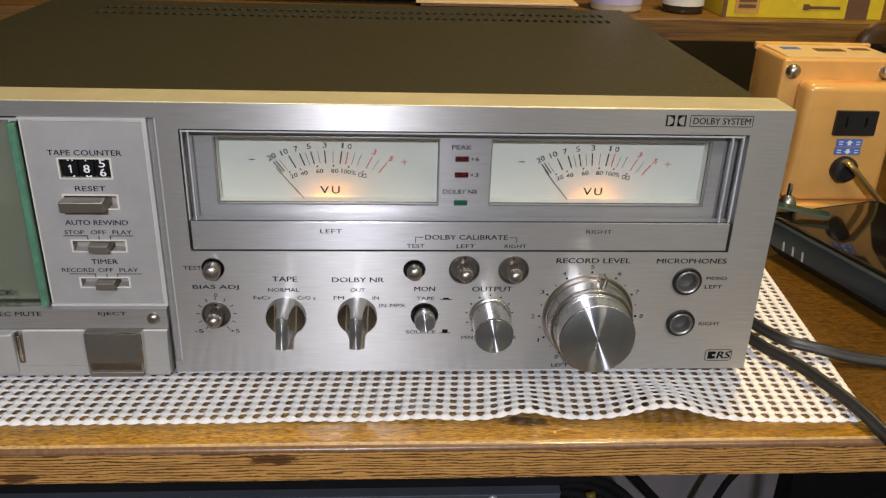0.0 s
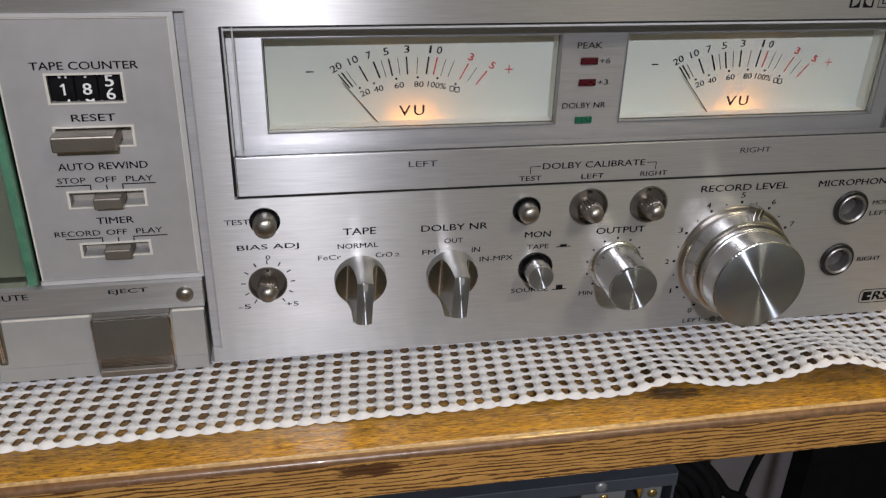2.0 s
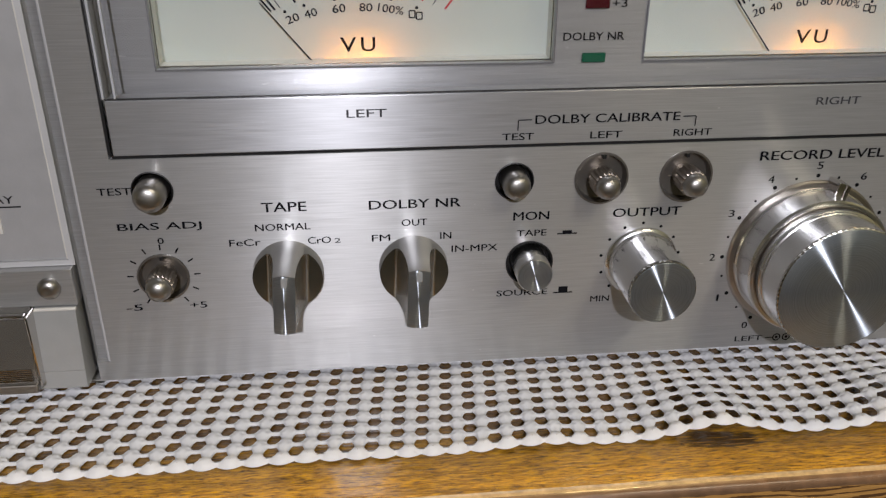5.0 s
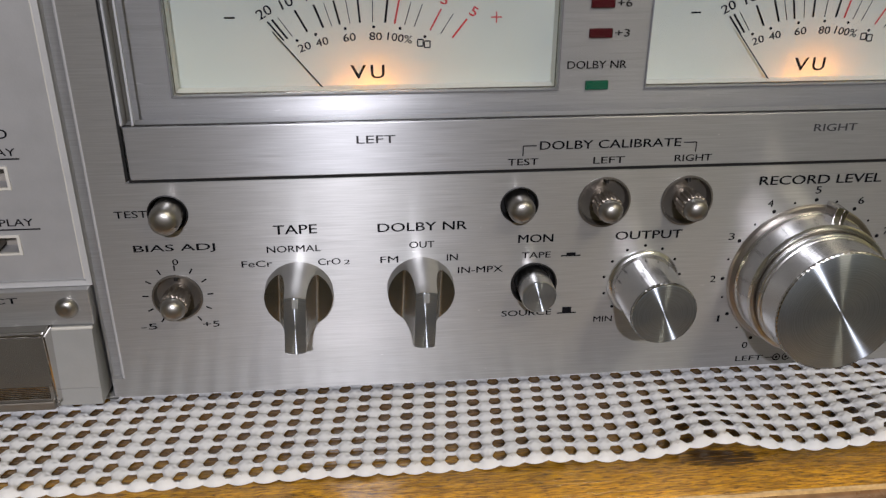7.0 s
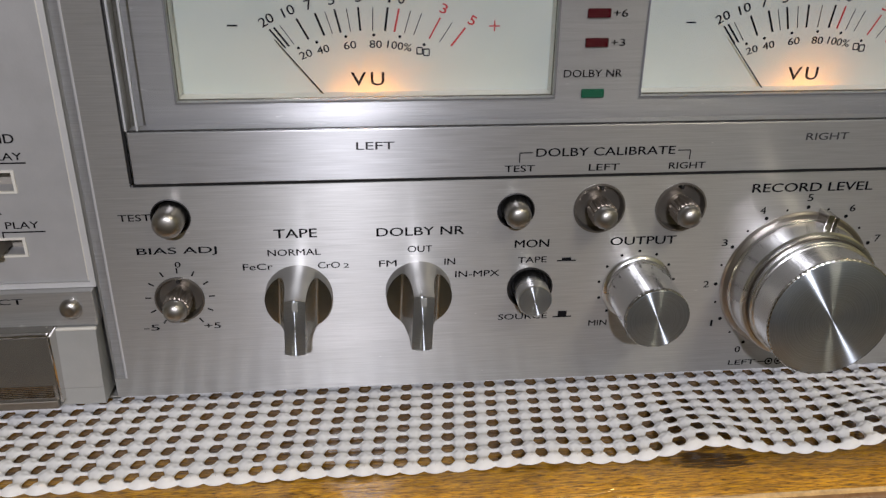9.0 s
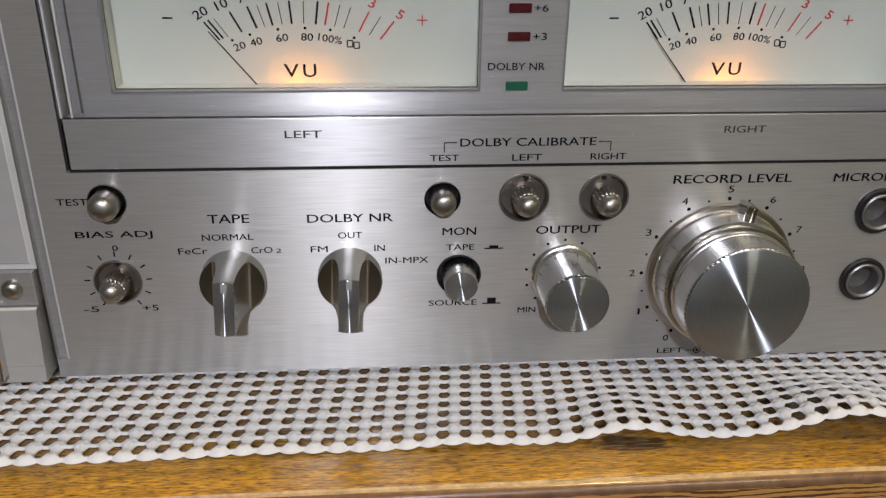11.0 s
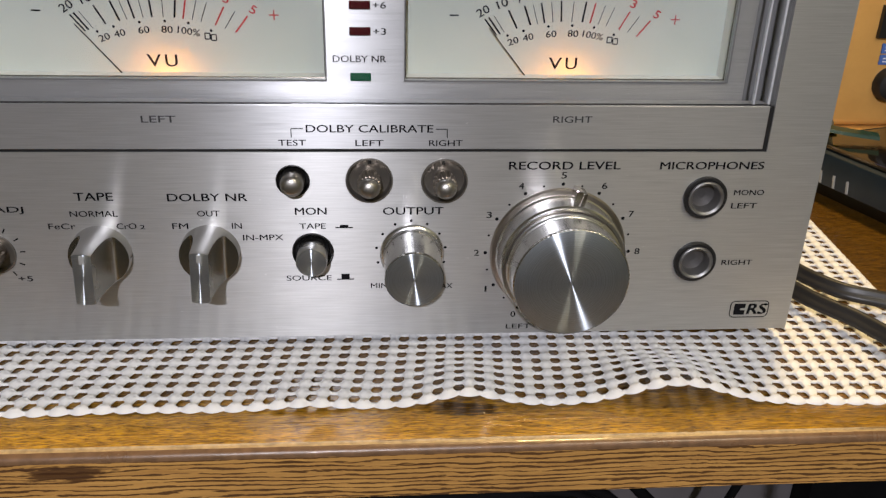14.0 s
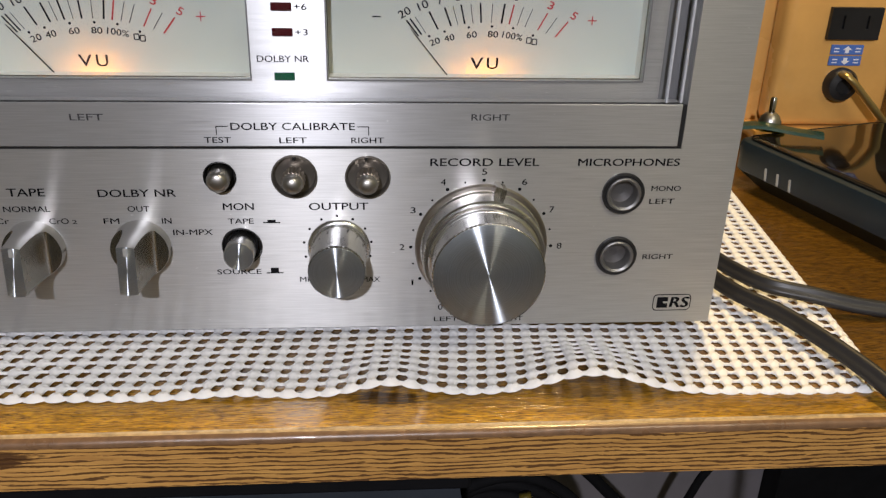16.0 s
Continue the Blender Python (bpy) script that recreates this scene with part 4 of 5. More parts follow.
def push_button(deck, x, z, r, rim, length, round_end):
    base = part("push_button", lathe([(rim, 0.004), (rim, 0.0), (rim * 1.03, -0.0003), (rim * 0.97, -0.0004), (rim * 0.93, 0.003), (r * 1.05, 0.003)], 40), BLACK, deck, "small silver push button in a black ring", smooth=True, place=knob_at(x, z))
    if round_end:
        prof = [(r, 0.003), (r, -length + r * 0.75), (r * 0.94, -length + r * 0.45), (r * 0.78, -length + r * 0.2), (r * 0.5, -length + r * 0.05), (0, -length)]
        part("button_cap", lathe(prof, 40), PEARL, base, smooth="all")
    else:
        part("button_cap", lathe([(r, 0.003), (r, -length + 0.0003), (r * 0.95, -length)], 40), KNOB_SIDE, base, smooth=True)
        part("button_face", lathe([(r * 0.95, -length), (r * 0.5, -length - 0.00005), (0, -length - 0.00005)], 40), ALU_TURNED, base, smooth=True)


def trimmer(deck, x, z, r, turn):
    """A recessed trimmer: polished cup, knurled shaft with a domed, slotted end."""
    base = part("trimmer", lathe([(r * 1.12, 0.0), (r * 1.12, -0.0004), (r * 1.04, -0.0005), (r * 1.00, 0.0004), (r * 0.97, 0.0020), (r * 0.6, 0.0023), (0.003, 0.0024)], 48), CUP, deck, "recessed trimmer in a polished cup", smooth=True, place=knob_at(x, z))
    part("shaft", lathe([(0.0031, 0.0030), (0.0031, -0.0008)], 32), BRONZE, base, smooth=True)
    part("knurled_collar", lathe([(0.0030, -0.0004), (0.0038, -0.0006), (0.0038, -0.0060), (0.0033, -0.0063)], 36, 1, 0.00050, (1, 2)), BRONZE, base, "knurled nickel collar")
    part("shaft_tip", lathe([(0.0029, -0.0060), (0.0033, -0.0064), (0.0033, -0.0074), (0.0028, -0.0087), (0.0016, -0.0094), (0, -0.0097)], 36), PEARL, base, smooth="all")
    bm = boxed(-0.0005, 0.0005, -0.0009, 0.0012, r * 0.86, r * 1.04, 0.0001, 1)
    bmesh.ops.rotate(bm, verts=bm.verts, cent=(0, 0, 0), matrix=Matrix.Rotation(radians(turn), 3, "Y"))
    part("pointer", bm, BLACK, base)


def jack(deck, x, z):
    base = part("microphone_jack", lathe([(0.0073, 0.0), (0.0073, -0.0010), (0.0069, -0.0014), (0.0060, -0.0014), (0.0058, 0.0)], 48), BLACK, deck, "microphone jack with a black ring and chrome bush", smooth=True, place=knob_at(x, z))
    part("bush", lathe([(0.0059, 0.0), (0.0059, -0.0018), (0.0055, -0.0021), (0.0048, -0.0016), (0.0043, 0.0004), (0.0042, 0.0030)], 48), BUSH, base, smooth=True)
    part("socket", lathe([(0.0043, 0.0026), (0.0030, 0.0030), (0.0016, 0.0034), (0, 0.0034)], 28), SOCKET, base)


def panel_words(panel):
    P = lambda s, x, z, w, h, **k: lettering(s, x * MM, z * MM, w * MM, h * MM, panel, **k)
    P("TEST", -276.6, 58.9, 8.6, 2.0)
    P("BIAS ADJ", -266.6, 48.5, 21.6, 2.6, bold=0.008)
    P("0", -266.9, 44.5, 1.6, 1.8)
    P("-5", -276.6, 24.6, 4.4, 1.9)
    P("+5", -259.4, 24.6, 4.6, 1.9)
    P("TAPE", -233.9, 53.0, 11.8, 2.7, bold=0.008)
    P("NORMAL", -234.6, 47.2, 14.7, 2.0)
    P("FeCr", -245.0, 43.0, 8.3, 2.0)
    P("CrO", -225.1, 42.9, 6.2, 2.0)
    P("2", -220.2, 42.6, 1.6, 1.4)
    P("DOLBY NR", -199.0, 52.6, 24.8, 2.6, bold=0.008)
    P("OUT", -199.2, 47.1, 7.0, 2.0)
    P("FM", -208.4, 42.8, 5.0, 2.0)
    P("IN", -190.6, 42.8, 3.1, 2.0)
    P("IN-MPX", -182.5, 38.6, 12.9, 2.0)
    P("MON", -166.9, 47.7, 10.0, 2.5, bold=0.008)
    P("TAPE", -166.5, 42.5, 8.4, 1.9)
    P("SOURCE", -168.4, 23.7, 14.8, 1.9)
    P("OUTPUT", -134.0, 47.6, 19.6, 2.6, bold=0.008)
    P("MIN", -145.2, 20.5, 5.6, 1.9)
    P("MAX", -123.6, 20.2, 6.2, 1.9)
    P("RECORD LEVEL", -85.5, 63.0, 36.2, 2.7, bold=0.010)
    P("MICROPHONES", -37.0, 62.9, 34.6, 2.6, bold=0.010)
    P("MONO", -23.0, 53.5, 10.2, 1.9)
    P("LEFT", -23.9, 48.8, 8.8, 1.9)
    P("RIGHT", -22.6, 27.8, 10.8, 1.9)
    P("LEFT", -97.0, 3.9, 8.7, 1.8)
    P("RIGHT", -74.0, 3.7, 9.5, 1.8)
    P("DOLBY SYSTEM", -34.0, 132.9, 26.4, 3.0, bold=0.004)
    for k in range(17):  # dots and numbers round the record level knob, fifteen degrees apart
        a = radians(-150 + 15 * k)
        r = 24.3
        bm = bmesh.new()
        dot(bm, (-85.5 + r * math.sin(a)) * MM, (32.4 + r * math.cos(a)) * MM, (0.60 if k % 2 == 0 else 0.38) * MM)
        part("scale_dot", bm, INK, panel)
        if k % 2 == 0:
            P(str(k // 2), -85.5 + 27.3 * math.sin(a), 32.4 + 27.3 * math.cos(a), 0.6 if k == 2 else 1.7, 2.2, name="numeral")
    for k in range(11):  # dots round the output knob
        a = radians(-135 + 27 * k)
        bm = bmesh.new()
        dot(bm, (-134.6 + 11.5 * math.sin(a)) * MM, (32.7 + 11.5 * math.cos(a)) * MM, 0.46 * MM)
        part("scale_dot", bm, INK, panel)
    for k in range(11):  # ticks round the bias trimmer
        a = radians(-145 + 29 * k)
        s, c = math.sin(a), math.cos(a)
        bm = bmesh.new()
        rule(bm, (-267.4 + 8.0 * s) * MM, (33.8 + 8.0 * c) * MM, (-267.4 + 9.7 * s) * MM, (33.8 + 9.7 * c) * MM, 0.00043)
        part("bias_tick", bm, INK, panel)
    for z, h in ((41.9, 1.0), (23.1, 2.0)):
        bm = bmesh.new()  # sign for the button in or out
        rule(bm, -0.1592, z * MM, -0.1535, z * MM, 0.0004)
        rule(bm, -0.1577, (z + h / 2) * MM, -0.1550, (z + h / 2) * MM, h * MM, y=-0.00016)
        part("button_sign", bm, INK, panel)
    for xa, xb, xc in ((-0.0917, -0.0890, -0.0880), (-0.0812, -0.0839, -0.0849)):  # ring signs beside the lower words
        bm = bmesh.new()
        rule(bm, xa, 0.0038, xb, 0.0038, 0.0003)
        for k in range(20):
            a, b = 2 * math.pi * k / 20, 2 * math.pi * (k + 1) / 20
            bm.faces.new([bm.verts.new((xc + r * math.cos(q), -0.0001, 0.0038 + r * math.sin(q))) for r, q in ((0.0009, a), (0.0013, a), (0.0013, b), (0.0009, b))])
        dot(bm, xc, 0.0038, 0.0005)
        part("ring_sign", bm, INK, panel)
    bm = bmesh.new()  # frame round the noise reduction words
    for a, b, c, d in ((-48.6, 130.4, -19.6, 130.4), (-19.6, 130.4, -19.6, 135.4), (-19.6, 135.4, -48.6, 135.4), (-48.6, 135.4, -48.6, 130.4)):
        rule(bm, a * MM, b * MM, c * MM, d * MM, 0.00032)
    part("word_frame", bm, INK, panel)
    bm = bmesh.new()  # mirrored half-round sign
    rule(bm, -0.0598, 0.1329, -0.0558, 0.1329, 0.0052)
    rule(bm, -0.0545, 0.1329, -0.0505, 0.1329, 0.0052)
    part("half_round_sign", bm, INK, panel)
    bm = bmesh.new()
    for cx, sgn in ((-0.0590, 1), (-0.0513, -1)):
        bm.faces.new([bm.verts.new((cx + sgn * 0.0026 * math.cos(a), -0.0002, 0.1329 + 0.0021 * math.sin(a))) for a in np.linspace(-math.pi / 2, math.pi / 2, 12)])
    part("half_round_inlay", bm, ALU, panel)
    # badge near the lower corner
    bm = bmesh.new()
    pts = []
    for qx, qz, a0 in ((-9.4, 11.0, 0), (-20.2, 11.0, 90), (-20.2, 7.6, 180), (-9.4, 7.6, 270)):
        pts += [(qx + 1.5 * math.cos(radians(a0 + t)), qz + 1.5 * math.sin(radians(a0 + t))) for t in (0, 30, 60, 90)]
    for a, b in zip(pts, pts[1:] + pts[:1]):
        rule(bm, a[0] * MM, a[1] * MM, b[0] * MM, b[1] * MM, 0.00035)
    for z in (10.6, 8.0):
        rule(bm, -0.0203, z * MM, -0.0163, z * MM, 0.0018)
    rule(bm, -0.0203, 0.0093, -0.0180, 0.0093, 0.0010)
    part("badge", bm, INK, panel)
    P("RS", -12.2, 9.3, 7.0, 4.2, bold=0.045, slant=0.12)


def tape_side(deck):
    """Counter plate, levers, keys and the edge of the cassette door."""
    part("recess_lining", boxed(-0.40, -0.2895, 0.0150, 0.0212, 0.0016, 0.1313), BLACK, deck)
    part("recess_frame", plate(-0.3440, -0.2896, 0.0388, 0.1312, -0.0007, 0.0140, [(-0.3440, -0.2911, 0.0402, 0.1300)]), PLATE, deck)
    counter_open = (-0.3301, -0.3072, 0.1031, 0.1125)
    reset_open, rew_open, tim_open = (-0.3304, -0.3062, 0.0885, 0.0953), (-0.3300, -0.3054, 0.0672, 0.0730), (-0.3290, -0.3062, 0.0487, 0.0538)
    pl = part("counter_plate", plate(-0.3432, -0.2914, 0.0404, 0.1297, 0.0000, 0.0060, [counter_open, reset_open, rew_open, tim_open]), COUNTER_PLATE, deck, "satin silver plate with counter and levers")
    part("plate_backing", boxed(-0.3430, -0.2916, 0.0062, 0.0120, 0.0406, 0.1295), SLOT_BED, pl)
    part("plate_rim", boxed(-0.2917, -0.2911, -0.0004, 0.0040, 0.0404, 0.1300, 0.0002, 1), RIM, pl, "pale bevelled rim")
    part("plate_rim", boxed(-0.3432, -0.2918, -0.0004, 0.0040, 0.1294, 0.1300, 0.0002, 1), RIM, pl, "pale bevelled rim")
    part("plate_rim", boxed(-0.3437, -0.3431, -0.0004, 0.0040, 0.0404, 0.1300, 0.0002, 1), RIM, pl, "pale bevelled rim")
    for a, b, c, d in (counter_open, reset_open, rew_open, tim_open):
        bm = bmesh.new()
        for r in ((a - 0.0003, a + 0.0005, c - 0.0003, d + 0.0003), (b - 0.0005, b + 0.0003, c - 0.0003, d + 0.0003), (a + 0.0005, b - 0.0005, c - 0.0003, c + 0.0003), (a + 0.0005, b - 0.0005, d - 0.0003, d + 0.0003)):
            box(bm, r[0], r[1], -0.0004, 0.0004, r[2], r[3])
        part("slot_rim", bm, RIM, pl)
    L = lambda s, x, z, w, h, **k: lettering(s, x * MM, z * MM, w * MM, h * MM, pl, **k)
    L("TAPE COUNTER", -318.0, 115.1, 32.0, 2.5, bold=0.006)
    L("RESET", -317.8, 98.3, 13.4, 2.4, bold=0.006)
    L("AUTO REWIND", -317.4, 81.8, 28.0, 2.5, bold=0.006)
    L("STOP", -328.0, 77.0, 8.7, 2.0)
    L("OFF", -317.3, 77.0, 6.8, 2.0)
    L("PLAY", -306.6, 77.0, 8.6, 2.0)
    L("TIMER", -316.5, 62.1, 12.0, 2.4, bold=0.006)
    L("RECORD", -329.3, 57.7, 14.6, 2.0)
    L("OFF", -316.6, 57.7, 6.8, 2.0)
    L("PLAY", -306.0, 57.7, 8.6, 2.0)
    for z, xa, xb, xm, xc, xd in ((75.2, -333.2, -322.4, -317.3, -312.2, -301.6), (55.7, -333.4, -321.6, -316.4, -311.4, -300.2)):
        for a, b, c, d in ((xa, z, xb - 0.21, z), (xb, z + 0.2, xb, z - 1.8), (xm, z, xm, z - 1.8), (xc, z + 0.2, xc, z - 1.8), (xc + 0.21, z, xd, z)):
            bm = bmesh.new()
            rule(bm, a * MM, b * MM, c * MM, d * MM, 0.0004)
            part("bracket_line", bm, INK, pl)
    part("counter_bed", boxed(-0.3300, -0.3073, 0.0030, 0.0034, 0.1032, 0.1124), SOOT, pl)
    # counter drums
    for i, (cx, off, digits) in enumerate(((-325.4, -0.4, "012"), (-318.4, -0.4, "789"), (-311.6, -2.2, "56 "))):
        bm = lathe([(0, -0.0031), (0.0085, -0.0031), (0.0085, 0.0031), (0, 0.0031)], 40)
        bmesh.ops.rotate(bm, verts=bm.verts, cent=(0, 0, 0), matrix=Matrix.Rotation(radians(90), 3, "Z"))
        drum = part("counter_drum", bm, SOOT, pl, "black number drum", smooth=True, place=(cx * MM, 0.0095, 0.1078))
        for k, s in enumerate(digits):
            if s == " ":
                continue
            z = (1 - k) * 4.25 + off
            if s == "1":
                bm = bmesh.new()
                rule(bm, 0.0002, (z - 1.85) * MM, 0.0002, (z + 1.85) * MM, 0.00062, y=-0.0088)
                rule(bm, 0.0002, (z + 1.65) * MM, -0.0008, (z + 1.0) * MM, 0.0005, y=-0.00886)
                part("numeral", bm, WHITE_INK, drum)
                continue
            lettering(s, 0, z * MM, 0.0026 if s != "1" else 0.0016, 0.0037, drum, WHITE_INK, y=-0.0088 + 0.00006 * z * z, bold=0.012, name="numeral")
    # reset key and slide levers
    bm = boxed(-0.3302, -0.3110, -0.0075, 0.0060, 0.0893, 0.0945, 0.0005)
    part("reset_key", bm, BEIGE_METAL, pl, "champagne reset key")
    part("slide_lever", boxed(-0.3215, -0.3125, -0.0048, 0.0060, 0.0680, 0.0722, 0.0006), TAUPE, pl)
    part("slide_lever", boxed(-0.3208, -0.3122, -0.0048, 0.0060, 0.0492, 0.0531, 0.0006), TAUPE, pl)
    # key bar
    bar = part("key_bar", boxed(-0.3990, -0.2903, -0.0030, 0.0140, 0.0279, 0.0386, 0.0003), ALU, deck, "brushed aluminium bar with piano keys below")
    bm = bmesh.new()  # skirt leaning forward to its foot
    sec = [(0.0140, 0.0275), (-0.0036, 0.0275), (-0.0040, 0.0271), (-0.0060, 0.0092), (-0.0058, 0.0088), (-0.0066, 0.0040), (-0.0062, 0.0036), (0.0140, 0.0036)]
    ends = [[bm.verts.new((x, y, z)) for y, z in sec] for x in (-0.3990, -0.2909)]
    for k in range(len(sec)):
        j = (k + 1) % len(sec)
        bm.faces.new([ends[0][k], ends[0][j], ends[1][j], ends[1][k]])
    bm.faces.new(ends[0])
    bm.faces.new(ends[1])
    part("bar_skirt", bm, FROST, bar)
    part("skirt_edge", boxed(-0.3582, -0.3296, -0.0044, -0.0034, 0.0270, 0.0278, 0.0002, 1), RIM, bar)
    part("skirt_edge", boxed(-0.3016, -0.2905, -0.0044, -0.0034, 0.0270, 0.0278, 0.0002, 1), RIM, bar)
    lettering("EJECT", -0.3156, 0.0358, 0.0132, 0.0023, bar, y=-0.0031, bold=0.006)
    lettering("REC MUTE", -0.3596, 0.0360, 0.0222, 0.0023, bar, y=-0.0031, bold=0.006)
    part("bar_screw", lathe([(0.0030, 0.001), (0.0030, -0.0006), (0.0026, -0.0015), (0.0016, -0.0021), (0.0006, -0.0022), (0, -0.0019)], 28), PEARL, bar, smooth="all", place=(-0.2966, -0.0030, 0.0334))
    part("mute_key", boxed(-0.3990, -0.3622, -0.0075, 0.0020, 0.0045, 0.0272, 0.0012, 3), FROST, bar, smooth=True)
    part("key_slot", boxed(-0.3618, -0.3586, -0.0062, -0.0020, 0.0105, 0.0272, 0.0008), STEEL_DARK, bar)
    part("key_shine", boxed(-0.3604, -0.3594, -0.0068, -0.0040, 0.0120, 0.0260, 0.0004), CHROME, bar)
    for x0, x1 in ((-0.3282, -0.3024),):
        bm = bmesh.new()
        sec = [(0.002, 0.0284), (-0.0062, 0.0280), (-0.0077, 0.0268), (-0.0089, 0.0172), (-0.0095, 0.0122), (-0.0093, 0.0082), (-0.0087, 0.0050), (0.002, 0.0042)]
        a = [bm.verts.new((x0, y, z)) for y, z in sec]
        b = [bm.verts.new((x1, y, z)) for y, z in sec]
        for k in range(len(sec)):
            j = (k + 1) % len(sec)
            bm.faces.new([a[k], a[j], b[j], b[k]])
        bm.faces.new(a)
        bm.faces.new(b)
        key = part("piano_key", bm, KEY, bar, "dark chrome key")
        part("key_edge", boxed(x0 - 0.0005, x0 + 0.0001, -0.0085, -0.0010, 0.0062, 0.0278, 0.0002), PEARL, key)
        part("key_edge", boxed(x0 + 0.0002, x1 - 0.0002, -0.0081, -0.0063, 0.0273, 0.0281, 0.0003), CHROME, key)
        part("key_edge", boxed(x1 - 0.0001, x1 + 0.0007, -0.0087, -0.0010, 0.0062, 0.0278, 0.0003), CHROME, key)
        part("key_lip", boxed(x0 + 0.0003, x1 - 0.0003, -0.0099, -0.0077, 0.0048, 0.0076, 0.0004), BEIGE_METAL, key, "brass-tinted lower lip")
        for i in range(7):
            z = 0.0086 + i * 0.0006
            part("rib", boxed(x0 + 0.001, x1 - 0.001, -0.0098, -0.0091, z, z + 0.00028), STEEL_DARK, key)
    # cassette door: thick smoked glass with a green edge
    door = part("cassette_door", boxed(-0.3995, -0.3478, -0.0040, 0.0000, 0.0404, 0.1297), SMOKED, deck, "smoked glass cassette door with a green edge")
    door.visible_shadow = False
    part("glass_edge", boxed(-0.3472, -0.3444, -0.0040, 0.0010, 0.0404, 0.1290, 0.0004), GREEN_EDGE, door)
    part("well_plate", boxed(-0.3995, -0.3440, 0.0040, 0.0120, 0.0404, 0.1297), PLATE, door)
    part("hub_knob", lathe([(0.0050, 0.004), (0.0048, -0.0080), (0.0036, -0.0098), (0, -0.0104)], 32), CHROME, door, smooth="all", place=(-0.3664, -0.001, 0.0930))
    lettering("DECK", -0.3660, 0.0480, 0.0150, 0.0030, door, y=-0.0043, bold=0.008)


def cassette_deck():
    deck = thing("cassette_deck", "silver stereo cassette deck with two lit meters on a white mat", "cassette deck")
    panel = deck_body(deck)
    deck_window(deck, panel)
    record_knob(deck, -85.5, 32.4)
    output_knob(deck, -134.2, 32.3)
    lever_knob(deck, -234.0, 33.5, 3)
    lever_knob(deck, -199.6, 33.5, 2.5)
    push_button(deck, -267.0, 58.8, 0.0041, 0.0052, 0.0075, True)
    push_button(deck, -172.0, 58.1, 0.0037, 0.0052, 0.0068, True)
    push_button(deck, -166.7, 33.2, 0.0050, 0.0066, 0.0083, False)
    trimmer(deck, -267.6, 33.6, 0.0062, 3)
    trimmer(deck, -148.0, 58.1, 0.0067, 2)
    trimmer(deck, -124.1, 57.8, 0.0067, -4)
    jack(deck, -37.8, 51.9)
    jack(deck, -37.7, 28.5)
    panel_words(panel)
    tape_side(deck)
    return deck


# ================= beside the deck =================
def twin_cord(name, pts, label):
    """Two round cores side by side under one black skin."""
    sec = [(0.0016 + 0.0017 * math.cos(a), 0.0017 * math.sin(a)) for a in np.linspace(-2.2, 2.2, 9)]
    sec += [(-0.0016 + 0.0017 * math.cos(a), 0.0017 * math.sin(a)) for a in np.linspace(0.94, 5.34, 9)]
    return tagged(part(name, sweep(pts, sec, up=Vector((-0.62, -0.55, 0.56))), RUBBER, smooth="all"), label, "power cord")


def black_device():
    dev = thing("black_slab_device", "slate blue box with a glossy black top beside the deck", "device", place=(0.0735, 0.1650, SHELF))
    # a corner frame: u runs towards the front, v to the right
    u, v = Vector((0.295, -0.955, 0)), Vector((0.955, 0.295, 0))

    def slab(z0, z1, m0, L, W, r, foot=0.0015):
        bm = bmesh.new()
        pts = []
        for cu, cv, a0 in ((m0 + r, m0 + r, 180), (L - m0 - r, m0 + r, 270), (L - m0 - r, W - m0 - r, 0), (m0 + r, W - m0 - r, 90)):
            pts += [(cu + r * math.cos(radians(a0 + t)), cv + r * math.sin(radians(a0 + t))) for t in (0, 22, 45, 68, 90)]
        for z, k in ((z0, foot), (z0 + 0.1 * foot + (0.009 if foot > 0.005 else 0.0018), 0.0), (z1 - 0.002, 0.0), (z1 - 0.0006, 0.0006), (z1, 0.0018)):
            ring = [bm.verts.new(u * (p[0] + (k if p[0] < L / 2 else -k)) + v * (p[1] + (k if p[1] < W / 2 else -k)) + Vector((0, 0, z))) for p in pts]
            if z == z0:
                bm.faces.new(ring)
            else:
                for i in range(len(ring)):
                    j = (i + 1) % len(ring)
                    bm.faces.new([last[i], last[j], ring[j], ring[i]])
            last = ring
        bm.faces.new(last)
        return bm

    part("case", slab(0.0, 0.0262, 0.0, 0.30, 0.105, 0.008, 0.010), NAVY, dev, smooth=True)
    part("glossy_top", slab(0.0255, 0.0275, 0.004, 0.30, 0.105, 0.006), GLOSS_BLACK, dev, "glossy black top", smooth=True)
    for k in range(3):
        bm = bmesh.new()
        box(bm, -0.0008, 0.0008, -0.0004, 0.0004, -0.0033, 0.0033, 0.0003)
        rot = Matrix(((u.x, v.x, 0), (u.y, v.y, 0), (0, 0, 1)))
        bmesh.ops.rotate(bm, verts=bm.verts, cent=(0, 0, 0), matrix=rot @ Matrix.Rotation(radians(-8), 3, "Y"))
        c = u * (0.027 + 0.0088 * k) + v * 0.0 + Vector((0, 0, 0.0135))
        part("side_mark", bm, FROST, dev, "pale raised mark", place=tuple(c))
    return dev


